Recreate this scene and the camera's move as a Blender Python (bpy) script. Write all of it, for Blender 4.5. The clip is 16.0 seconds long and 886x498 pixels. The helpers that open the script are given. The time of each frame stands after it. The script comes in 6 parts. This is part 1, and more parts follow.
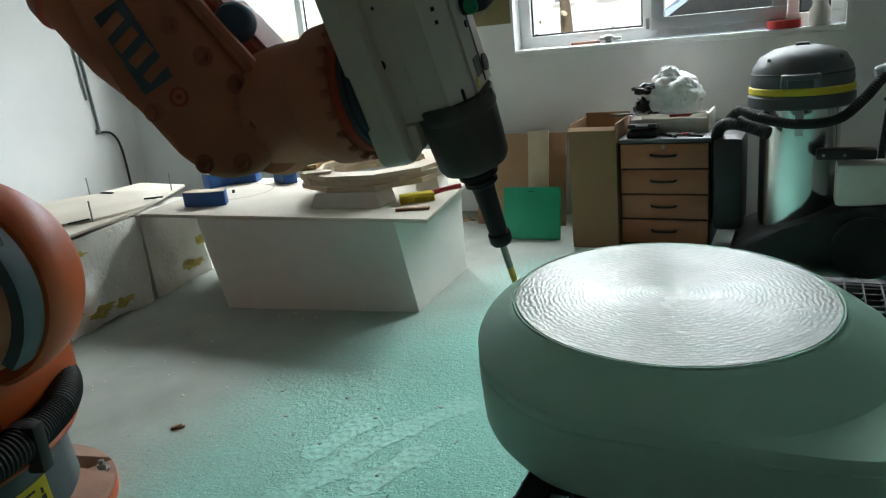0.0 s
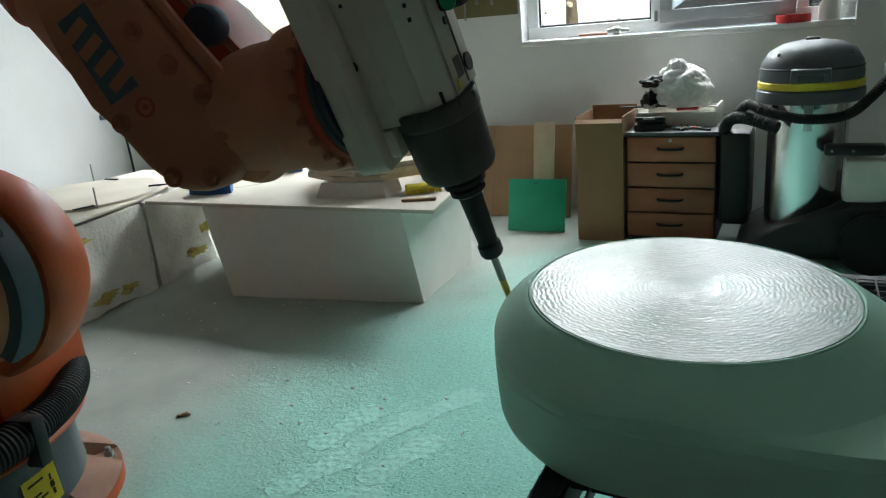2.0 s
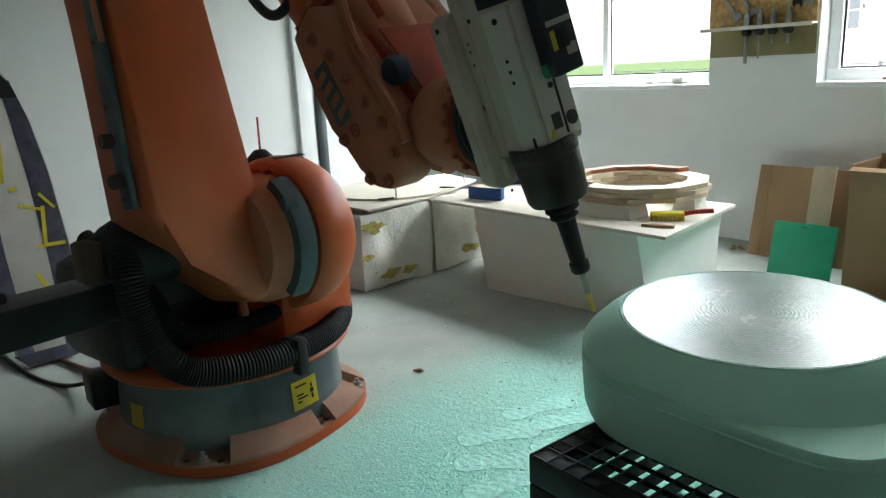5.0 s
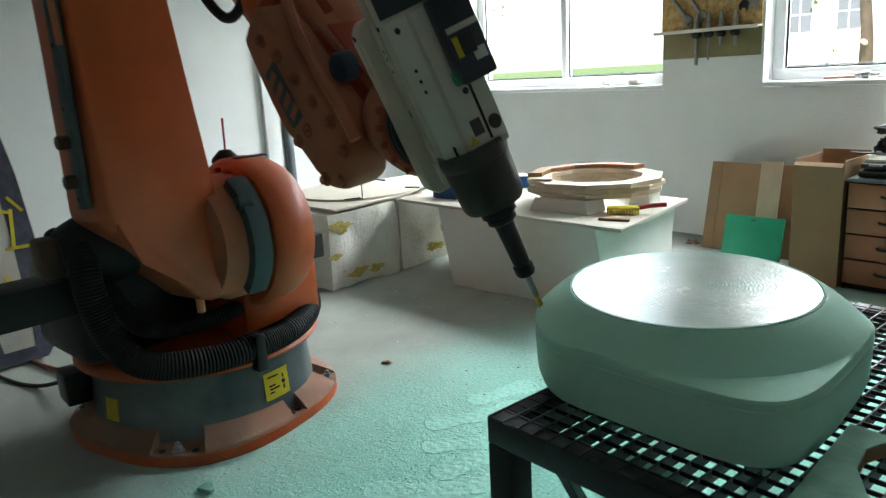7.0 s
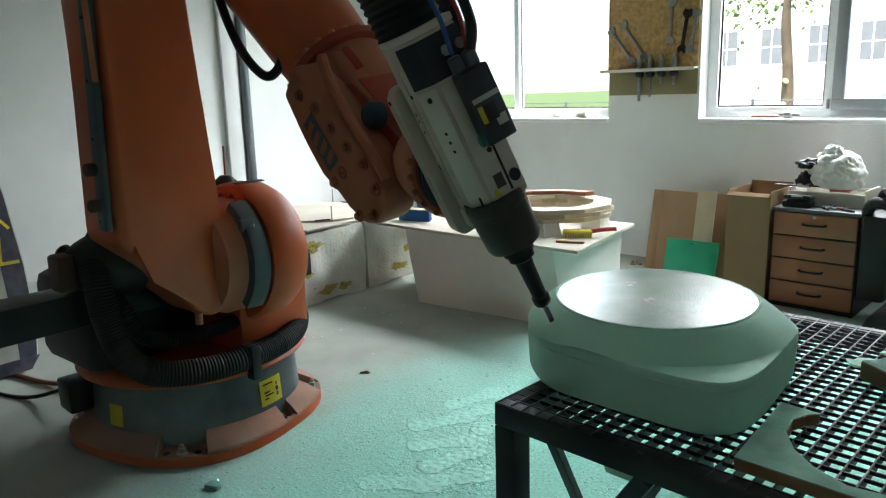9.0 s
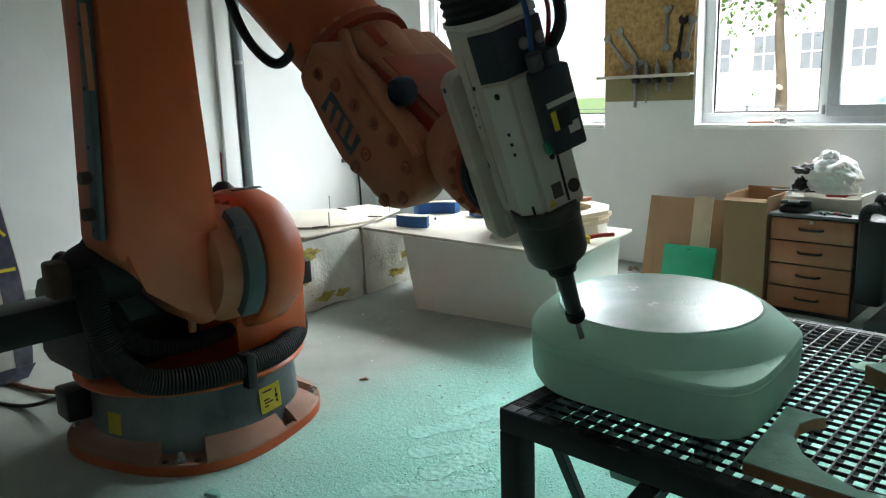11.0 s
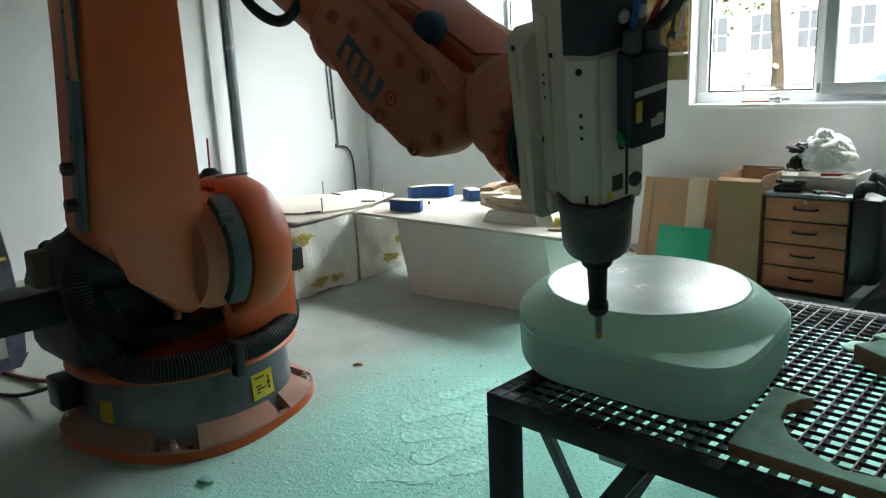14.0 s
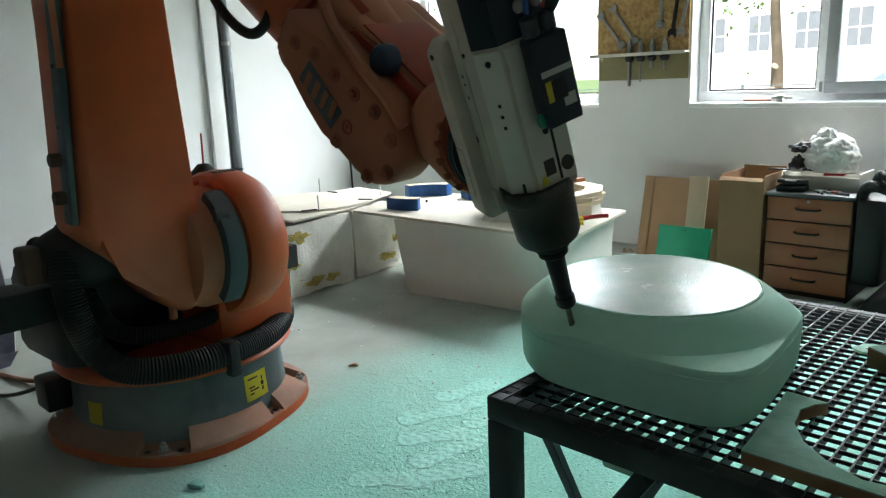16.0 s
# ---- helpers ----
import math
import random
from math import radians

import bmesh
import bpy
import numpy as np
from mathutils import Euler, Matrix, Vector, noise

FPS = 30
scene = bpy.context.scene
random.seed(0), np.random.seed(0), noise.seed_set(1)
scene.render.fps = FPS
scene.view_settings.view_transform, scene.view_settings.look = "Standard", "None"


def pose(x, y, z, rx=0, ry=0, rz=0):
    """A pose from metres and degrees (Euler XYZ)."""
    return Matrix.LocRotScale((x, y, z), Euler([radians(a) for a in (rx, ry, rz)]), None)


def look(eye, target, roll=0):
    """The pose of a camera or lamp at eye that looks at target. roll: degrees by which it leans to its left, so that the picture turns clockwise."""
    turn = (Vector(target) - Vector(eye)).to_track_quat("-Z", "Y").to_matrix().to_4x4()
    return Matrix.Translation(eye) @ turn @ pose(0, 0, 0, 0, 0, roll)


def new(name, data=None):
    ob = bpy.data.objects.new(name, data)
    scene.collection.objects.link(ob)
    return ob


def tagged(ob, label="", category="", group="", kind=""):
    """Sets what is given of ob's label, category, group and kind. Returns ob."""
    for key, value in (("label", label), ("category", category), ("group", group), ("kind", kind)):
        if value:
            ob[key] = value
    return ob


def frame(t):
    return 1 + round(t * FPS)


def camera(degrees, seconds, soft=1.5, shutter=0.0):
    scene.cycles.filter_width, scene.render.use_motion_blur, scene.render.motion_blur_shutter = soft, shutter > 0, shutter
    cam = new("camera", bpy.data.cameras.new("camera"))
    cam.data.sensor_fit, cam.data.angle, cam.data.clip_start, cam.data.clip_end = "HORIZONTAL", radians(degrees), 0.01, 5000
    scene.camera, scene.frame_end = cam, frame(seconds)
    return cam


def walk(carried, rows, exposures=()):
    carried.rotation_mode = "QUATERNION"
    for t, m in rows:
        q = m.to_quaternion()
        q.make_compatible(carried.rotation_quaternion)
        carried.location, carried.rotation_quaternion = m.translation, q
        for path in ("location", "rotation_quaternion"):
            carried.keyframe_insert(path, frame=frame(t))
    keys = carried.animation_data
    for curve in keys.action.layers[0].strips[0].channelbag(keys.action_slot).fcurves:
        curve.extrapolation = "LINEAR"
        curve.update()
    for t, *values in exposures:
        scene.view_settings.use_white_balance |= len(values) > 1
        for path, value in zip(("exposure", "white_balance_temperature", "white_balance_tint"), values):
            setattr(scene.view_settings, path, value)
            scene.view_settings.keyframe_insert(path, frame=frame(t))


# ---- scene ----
cam = camera(63.0, 16.0, soft=1.2, shutter=0.5)
PATH = [
    (0, (1.984, 0.501, 1.173), (1.1, 2.204, 0.607), -5.7),
    (0.5, (1.966, 0.506, 1.177), (1.091, 2.21, 0.602), -6.0),
    (1, (1.966, 0.502, 1.176), (1.113, 2.222, 0.617), -5.2),
    (1.5, (1.96, 0.469, 1.176), (1.098, 2.183, 0.61), -4.9),
    (2, (1.958, 0.495, 1.176), (1.076, 2.19, 0.585), -5.0),
    (2.5, (1.971, 0.432, 1.196), (1.025, 2.116, 0.675), -6.8),
    (3, (2.128, 0.417, 1.221), (0.906, 1.928, 0.747), -2.7),
    (3.5, (2.281, 0.328, 1.212), (0.825, 1.615, 0.743), -2.6),
    (4, (2.404, 0.337, 1.239), (0.871, 1.519, 0.738), -1.3),
    (6.5, (2.454, 0.443, 1.153), (0.93, 1.658, 0.702), -5.5),
    (7, (2.525, 0.32, 1.192), (1.047, 1.582, 0.721), -3.2),
    (7.5, (2.596, 0.112, 1.224), (1.151, 1.426, 0.791), -4.0),
    (8, (2.623, 0.027, 1.246), (1.237, 1.402, 0.812), -2.6),
    (8.5, (2.62, 0.026, 1.253), (1.251, 1.421, 0.828), -2.3),
    (9, (2.619, 0.02, 1.254), (1.249, 1.414, 0.833), -1.7),
    (11.5, (2.599, 0.008, 1.249), (1.239, 1.418, 0.847), -1.8),
    (12, (2.6, 0.011, 1.249), (1.24, 1.419, 0.839), -1.8),
    (12.5, (2.604, 0.013, 1.25), (1.248, 1.424, 0.839), -2.0),
    (13, (2.611, 0.021, 1.25), (1.258, 1.433, 0.834), -2.4),
    (13.5, (2.614, 0.035, 1.244), (1.255, 1.438, 0.814), -2.4),
    (14, (2.612, 0.04, 1.245), (1.258, 1.443, 0.799), -2.5),
    (14.5, (2.595, 0.042, 1.239), (1.239, 1.44, 0.785), -2.7),
    (15, (2.592, 0.041, 1.241), (1.246, 1.443, 0.768), -1.2),
    (15.5, (2.581, 0.045, 1.238), (1.234, 1.453, 0.787), -1.1),
    (16, (2.568, 0.077, 1.228), (1.221, 1.486, 0.781), -2.2),
]
walk(cam, [(t, look(eye, target, roll)) for t, eye, target, roll in PATH], exposures=[(0, 1.05), (2.6, 1.2), (4.0, 1.62), (6.3, 1.7), (16, 1.7)])

# ---------------------------------------------------------------- light
scene.view_settings.exposure = 1.3
LAMP_M, LAMP_R = 175.0, 138.0
world = bpy.data.worlds.new("sky")
scene.world = world
world.use_nodes = True
wn = world.node_tree
sky = wn.nodes.new("ShaderNodeTexSky")
sky.sky_type, sky.sun_disc = "NISHITA", False
sky.sun_elevation, sky.sun_rotation = radians(50), radians(200)
wn.links.new(sky.outputs["Color"], wn.nodes["Background"].inputs["Color"])
wn.nodes["Background"].inputs["Strength"].default_value = 0.15

sun = new("sun", bpy.data.lights.new("sun", "SUN"))
sun.data.energy, sun.data.angle, sun.data.color = 2.8, radians(3), (1.0, 0.96, 0.9)
sun.matrix_world = look((3, -6, 9), (0, 0, 0))


def window_light(name, x, y, z, w, h, watts, aim):
    lamp = new(name, bpy.data.lights.new(name, "AREA"))
    lamp.data.shape, lamp.data.size, lamp.data.size_y = "RECTANGLE", w, h
    lamp.data.energy, lamp.data.color = watts, (0.93, 0.98, 1.0)
    lamp.matrix_world = look((x, y, z), aim)
    return lamp


# ---------------------------------------------------------------- materials
def mat(name, col, rough=0.6, metal=0.0, var=0.25, scale=18.0, bump=0.15, col2=None, spec=0.4, bscale=None, stain=0.0, stain_col=None, detail=5.0):
    m = bpy.data.materials.new(name)
    m.use_nodes = True
    nt = m.node_tree
    b = nt.nodes["Principled BSDF"]
    b.inputs["Metallic"].default_value = metal
    b.inputs["Specular IOR Level"].default_value = spec
    tc = nt.nodes.new("ShaderNodeTexCoord")
    n1 = nt.nodes.new("ShaderNodeTexNoise")
    n1.inputs["Scale"].default_value, n1.inputs["Detail"].default_value = scale, detail
    nt.links.new(tc.outputs["Object"], n1.inputs["Vector"])
    r = nt.nodes.new("ShaderNodeValToRGB")
    c2 = col2 or tuple(c * (1 - var) for c in col)
    r.color_ramp.elements[0].position, r.color_ramp.elements[1].position = 0.3, 0.7
    r.color_ramp.elements[0].color, r.color_ramp.elements[1].color = (*c2, 1), (*col, 1)
    nt.links.new(n1.outputs["Fac"], r.inputs["Fac"])
    out = r.outputs["Color"]
    if stain > 0:
        n2 = nt.nodes.new("ShaderNodeTexNoise")
        n2.inputs["Scale"].default_value, n2.inputs["Detail"].default_value = scale * 0.22, 8.0
        nt.links.new(tc.outputs["Object"], n2.inputs["Vector"])
        rr = nt.nodes.new("ShaderNodeMapRange")
        rr.inputs["From Min"].default_value, rr.inputs["From Max"].default_value = 0.5, 0.72
        rr.inputs["To Max"].default_value = stain
        nt.links.new(n2.outputs["Fac"], rr.inputs["Value"])
        mx = nt.nodes.new("ShaderNodeMix")
        mx.data_type = "RGBA"
        nt.links.new(rr.outputs["Result"], mx.inputs["Factor"])
        nt.links.new(out, mx.inputs["A"])
        mx.inputs["B"].default_value = (*(stain_col or tuple(c * 0.5 for c in col)), 1)
        out = mx.outputs["Result"]
    nt.links.new(out, b.inputs["Base Color"])
    mr = nt.nodes.new("ShaderNodeMapRange")
    mr.inputs["To Min"].default_value, mr.inputs["To Max"].default_value = max(0.03, rough - 0.1), min(1.0, rough + 0.1)
    nt.links.new(n1.outputs["Fac"], mr.inputs["Value"])
    nt.links.new(mr.outputs["Result"], b.inputs["Roughness"])
    if bump:
        nb = nt.nodes.new("ShaderNodeTexNoise")
        nb.inputs["Scale"].default_value, nb.inputs["Detail"].default_value = bscale or scale * 4, 4.0
        nt.links.new(tc.outputs["Object"], nb.inputs["Vector"])
        bp = nt.nodes.new("ShaderNodeBump")
        bp.inputs["Strength"].default_value, bp.inputs["Distance"].default_value = bump, 0.01
        nt.links.new(nb.outputs["Fac"], bp.inputs["Height"])
        nt.links.new(bp.outputs["Normal"], b.inputs["Normal"])
    return m


# ---------------------------------------------------------------- mesh helpers
def link_mesh(name, bm, material, parent=None, label="", smooth=False):
    me = bpy.data.meshes.new(name)
    bmesh.ops.recalc_face_normals(bm, faces=bm.faces)
    bm.to_mesh(me)
    bm.free()
    if smooth:
        me.shade_smooth()
        me.set_sharp_from_angle(angle=radians(38))
    for m in (material if isinstance(material, (list, tuple)) else (material,)):
        me.materials.append(m)
    ob = new(name, me)
    if parent is not None:
        ob.parent = parent
    if label:
        ob["label"] = label
    return ob


def part(name, bm, material, parent, label="", smooth=True):
    return link_mesh(name, bm, material, parent, label, smooth)


def thing(name, bm, material, label, category, group="", kind="", smooth=True):
    return tagged(link_mesh(name, bm, material, None, "", smooth), label, category, group, kind)


def empty(name, label, category, m=None, group=""):
    e = new(name)
    e.empty_display_size = 0.1
    if m is not None:
        e.matrix_world = m
    return tagged(e, label, category, group)


def box(x0, x1, y0, y1, z0, z1, bev=0.0, m=None, seg=2):
    bm = bmesh.new()
    bmesh.ops.create_cube(bm, size=1.0)
    bmesh.ops.transform(bm, verts=bm.verts, matrix=Matrix.LocRotScale(((x0 + x1) / 2, (y0 + y1) / 2, (z0 + z1) / 2), None, (x1 - x0, y1 - y0, z1 - z0)))
    if bev:
        bmesh.ops.bevel(bm, geom=bm.edges[:], offset=bev, segments=seg, profile=0.5, affect="EDGES")
    if m is not None:
        bmesh.ops.transform(bm, verts=bm.verts, matrix=m)
    return bm


def join(*bms):
    me = bpy.data.meshes.new("tmp")
    out = bmesh.new()
    for b in bms:
        b.to_mesh(me)
        b.free()
        out.from_mesh(me)
    bpy.data.meshes.remove(me)
    return out


def move(bm, m):
    bmesh.ops.transform(bm, verts=bm.verts, matrix=m)
    return bm


def prism(pts, z0, z1, bev=0.0, m=None, seg=2):
    """An outline in x, y, raised from z0 to z1."""
    bm = bmesh.new()
    low = [bm.verts.new((x, y, z0)) for x, y in pts]
    top = [bm.verts.new((x, y, z1)) for x, y in pts]
    n = len(pts)
    bm.faces.new(low[::-1])
    bm.faces.new(top)
    for i in range(n):
        bm.faces.new((low[i], low[(i + 1) % n], top[(i + 1) % n], top[i]))
    if bev:
        bmesh.ops.bevel(bm, geom=bm.edges[:], offset=bev, segments=seg, profile=0.5, affect="EDGES")
    if m is not None:
        bmesh.ops.transform(bm, verts=bm.verts, matrix=m)
    return bm


def lathe(profile, seg=40, m=None, a0=0.0, a1=360.0, cap=True):
    """A profile of radius, height turned about z; closed at the ends."""
    bm = bmesh.new()
    full = abs(a1 - a0) >= 359.9
    n = seg if full else seg + 1
    rings = []
    for r, z in profile:
        rings.append([bm.verts.new((r * math.cos(radians(a0 + (a1 - a0) * i / seg)), r * math.sin(radians(a0 + (a1 - a0) * i / seg)), z)) for i in range(n)])
    for a, b in zip(rings, rings[1:]):
        for i in range(n if full else n - 1):
            bm.faces.new((a[i], a[(i + 1) % n], b[(i + 1) % n], b[i]))
    if full and cap:
        if profile[0][0] > 1e-4:
            bm.faces.new(rings[0][::-1])
        if profile[-1][0] > 1e-4:
            bm.faces.new(rings[-1])
    bmesh.ops.remove_doubles(bm, verts=bm.verts, dist=1e-5)
    if m is not None:
        bmesh.ops.transform(bm, verts=bm.verts, matrix=m)
    return bm


def cyl(r, z0, z1, seg=24, m=None, bev=0.0):
    b = min(bev, r * 0.5, (z1 - z0) * 0.5)
    prof = [(r, z0), (r, z1)] if not b else [(r - b, z0), (r, z0 + b), (r, z1 - b), (r - b, z1)]
    return lathe(prof, seg, m)


def smooth_path(pts, n=8):
    """A smooth line through points."""
    P = [Vector(p) for p in pts]
    out = []
    for i in range(len(P) - 1):
        a, b, c, d = P[max(i - 1, 0)], P[i], P[i + 1], P[min(i + 2, len(P) - 1)]
        for k in range(n):
            t = k / n
            out.append(0.5 * ((2 * b) + (c - a) * t + (2 * a - 5 * b + 4 * c - d) * t * t + (3 * b - a - 3 * c + d) * t ** 3))
    out.append(P[-1])
    return out


def tube(pts, r, seg=10, n=8, ribs=0.0, pitch=0.012, m=None):
    """A tube along a smooth line; ribs: depth of the corrugation."""
    line = smooth_path(pts, n)
    if ribs:
        fine = []
        for a, b in zip(line, line[1:]):
            k = max(1, round((b - a).length / (pitch / 2)))
            fine += [a.lerp(b, j / k) for j in range(k)]
        line = fine + [line[-1]]
    bm = bmesh.new()
    up = Vector((0.123, 0.456, 0.88)).normalized()
    rings = []
    for i, p in enumerate(line):
        d = (line[min(i + 1, len(line) - 1)] - line[max(i - 1, 0)]).normalized()
        u = (up - d * up.dot(d)).normalized()
        up = u
        v = d.cross(u)
        rr = r - (ribs if i % 2 else 0.0)
        rings.append([bm.verts.new(p + rr * (math.cos(2 * math.pi * k / seg) * u + math.sin(2 * math.pi * k / seg) * v)) for k in range(seg)])
    for a, b in zip(rings, rings[1:]):
        for k in range(seg):
            bm.faces.new((a[k], a[(k + 1) % seg], b[(k + 1) % seg], b[k]))
    bm.faces.new(rings[0][::-1])
    bm.faces.new(rings[-1])
    if m is not None:
        bmesh.ops.transform(bm, verts=bm.verts, matrix=m)
    return bm


def beam(a, b, w, h=None):
    """A square bar between two points."""
    a, b = Vector(a), Vector(b)
    m = Matrix.Translation((a + b) / 2) @ (b - a).to_track_quat("Z", "Y").to_matrix().to_4x4()
    l = (b - a).length
    return box(-w / 2, w / 2, -(h or w) / 2, (h or w) / 2, -l / 2, l / 2, min(w, h or w) * 0.08, m, 1)

# materials of the place
WALL = mat("wall plaster", (0.74, 0.75, 0.74), 0.85, var=0.06, scale=3.0, bump=0.12, bscale=60, stain=0.25, stain_col=(0.6, 0.59, 0.55))
# for the unseen east and south walls, kept pale to bounce fill light
PLASTER = mat("pale plaster", (0.74, 0.74, 0.71), 0.9, var=0.15, scale=3.0, bump=0.12, bscale=60)
WHITE = mat("white frame", (0.82, 0.83, 0.83), 0.35, var=0.05, scale=6, bump=0.02, stain=0.2, stain_col=(0.6, 0.6, 0.57))
# the sash's room-side shade darkens this grey; also on cable and hose coupling
GREY_AND_SHADE = mat("grey, and shade on the sash", (0.4, 0.42, 0.43), 0.35, var=0.08, scale=8, bump=0.02)
ORANGE = mat("orange robot paint", (0.56, 0.10, 0.022), 0.42, var=0.22, scale=5, bump=0.06, bscale=120, stain=0.3, stain_col=(0.5, 0.26, 0.17))
ORANGE_DUST = mat("dusty orange paint", (0.54, 0.17, 0.085), 0.6, var=0.28, scale=7, bump=0.08, bscale=90, stain=0.6, stain_col=(0.56, 0.31, 0.21))
ORANGE_MID = mat("dusty bolt heads", (0.4, 0.11, 0.05), 0.6, var=0.3, scale=40, bump=0.05)
# darker, redder orange for wrist plates, joint seat, flange ring, bolts and emblem
ORANGE_DEEP = mat("darker redder orange", (0.42, 0.05, 0.015), 0.5, var=0.3, scale=9, bump=0.05)
BASEGREY = mat("grey cast base", (0.075, 0.092, 0.1), 0.6, var=0.35, scale=9, bump=0.12, bscale=70, stain=0.7, stain_col=(0.3, 0.33, 0.32))
TEALGREY = mat("blue grey band", (0.065, 0.095, 0.105), 0.5, var=0.2, scale=9, bump=0.05, stain=0.3, stain_col=(0.25, 0.27, 0.27))
BLACK = mat("black plastic", (0.013, 0.0135, 0.014), 0.5, var=0.3, scale=14, bump=0.05, stain=0.3, stain_col=(0.06, 0.06, 0.06))
RUBBER = mat("black rubber hose", (0.014, 0.0145, 0.016), 0.6, var=0.3, scale=20, bump=0.0, stain=0.4, stain_col=(0.045, 0.045, 0.043), spec=0.25)
STEEL = mat("black steel", (0.03, 0.031, 0.033), 0.5, 0.3, var=0.35, scale=16, bump=0.1, stain=0.3, stain_col=(0.09, 0.085, 0.08))
BARE = mat("worn bare steel", (0.42, 0.42, 0.4), 0.35, 0.9, var=0.3, scale=30, bump=0.05)
ALU = mat("spindle aluminium", (0.68, 0.57, 0.47), 0.45, 0.1, var=0.1, scale=7, bump=0.03, stain=0.35, stain_col=(0.5, 0.46, 0.4))
ALU_BRIGHT = mat("brushed aluminium", (0.76, 0.7, 0.61), 0.5, 0.1, var=0.1, scale=10, bump=0.03)
NOSE = mat("stained dark steel", (0.1, 0.088, 0.076), 0.42, 0.5, var=0.45, scale=14, bump=0.05, stain=0.6, stain_col=(0.07, 0.06, 0.055))
BRASS = mat("gold coated cutter", (0.75, 0.5, 0.12), 0.3, 0.8, var=0.2, scale=60, bump=0.0)
NAVY = mat("dark blue panel", (0.03, 0.034, 0.05), 0.4, var=0.2, scale=15, bump=0.02)
YELLOW = mat("yellow label", (0.78, 0.63, 0.04), 0.5, var=0.12, scale=30, bump=0.0, stain=0.3, stain_col=(0.5, 0.42, 0.1))
BLUECAP = mat("blue plastic cap", (0.05, 0.08, 0.13), 0.45, var=0.2, scale=20, bump=0.03)
LED = mat("green lens", (0.02, 0.32, 0.16), 0.3, var=0.2, scale=20, bump=0.0)
FOAM = mat("pale green tooling board", (0.53, 0.87, 0.72), 0.7, var=0.05, scale=5, bump=0.03, bscale=150, stain=0.15, stain_col=(0.66, 0.86, 0.77))
STYRO = mat("white polystyrene", (0.78, 0.77, 0.72), 0.85, var=0.05, scale=12, bump=0.25, bscale=220, stain=0.25, stain_col=(0.68, 0.64, 0.54))
STYRO_OLD = mat("weathered polystyrene", (0.76, 0.74, 0.69), 0.9, var=0.12, scale=9, bump=0.6, bscale=45, stain=0.5, stain_col=(0.56, 0.52, 0.42))
FOAM_DUSTY = mat("dusty green board face", (0.27, 0.5, 0.39), 0.85, var=0.3, scale=25, bump=0.1, bscale=120)
YFOAM = mat("yellow expanding foam", (0.58, 0.47, 0.14), 0.9, var=0.3, scale=20, bump=0.5, bscale=60)
PLY = mat("pale plywood", (0.62, 0.5, 0.36), 0.6, var=0.2, scale=7, bump=0.06, stain=0.4, stain_col=(0.72, 0.66, 0.55))
BOARDTOP = mat("white dusty board", (0.64, 0.59, 0.5), 0.7, var=0.12, scale=6, bump=0.05, stain=0.5, stain_col=(0.5, 0.43, 0.34))
MDF = mat("brown fibreboard", (0.36, 0.22, 0.12), 0.75, var=0.12, scale=8, bump=0.08, stain=0.3, stain_col=(0.42, 0.28, 0.17))
CARD = mat("brown cardboard", (0.30, 0.18, 0.095), 0.85, var=0.12, scale=5, bump=0.05, stain=0.3, stain_col=(0.24, 0.14, 0.07))
VENEER = mat("reddish wood veneer", (0.37, 0.135, 0.062), 0.45, var=0.25, scale=4, bump=0.03, stain=0.2, stain_col=(0.25, 0.11, 0.05))
GREENB = mat("green plastic sheet", (0.015, 0.36, 0.2), 0.5, var=0.15, scale=7, bump=0.03, stain=0.35, stain_col=(0.03, 0.28, 0.17))
BLUE = mat("blue painted block", (0.02, 0.11, 0.36), 0.5, var=0.25, scale=15, bump=0.06)
RED = mat("red plastic", (0.5, 0.03, 0.03), 0.4, var=0.2, scale=20, bump=0.0)
BAG = mat("white plastic bag", (0.88, 0.87, 0.87), 0.3, var=0.08, scale=15, bump=0.3, bscale=30)
GREYP = mat("grey plastic", (0.10, 0.108, 0.115), 0.45, var=0.15, scale=12, bump=0.03)
CHROME = mat("polished steel drum", (0.62, 0.63, 0.62), 0.16, 1.0, var=0.12, scale=6, bump=0.02)
OFFW = mat("offwhite box", (0.66, 0.64, 0.58), 0.55, var=0.12, scale=12, bump=0.03, stain=0.3)
CABLE = mat("brown cable", (0.28, 0.12, 0.07), 0.5, var=0.2, scale=20, bump=0.0)
PIPE = mat("grey steel pipe", (0.16, 0.18, 0.19), 0.45, 0.3, var=0.2, scale=12, bump=0.03)
OSB = mat("strand board", (0.5, 0.33, 0.13), 0.7, var=0.55, scale=34, bump=0.2, bscale=40, col2=(0.26, 0.15, 0.05), detail=2.0)
OLIVE = mat("olive panel", (0.24, 0.21, 0.1), 0.5, var=0.15, scale=10, bump=0.02)
CHIP = mat("turquoise chips", (0.27, 0.58, 0.5), 0.85, var=0.35, scale=40, bump=0.0)


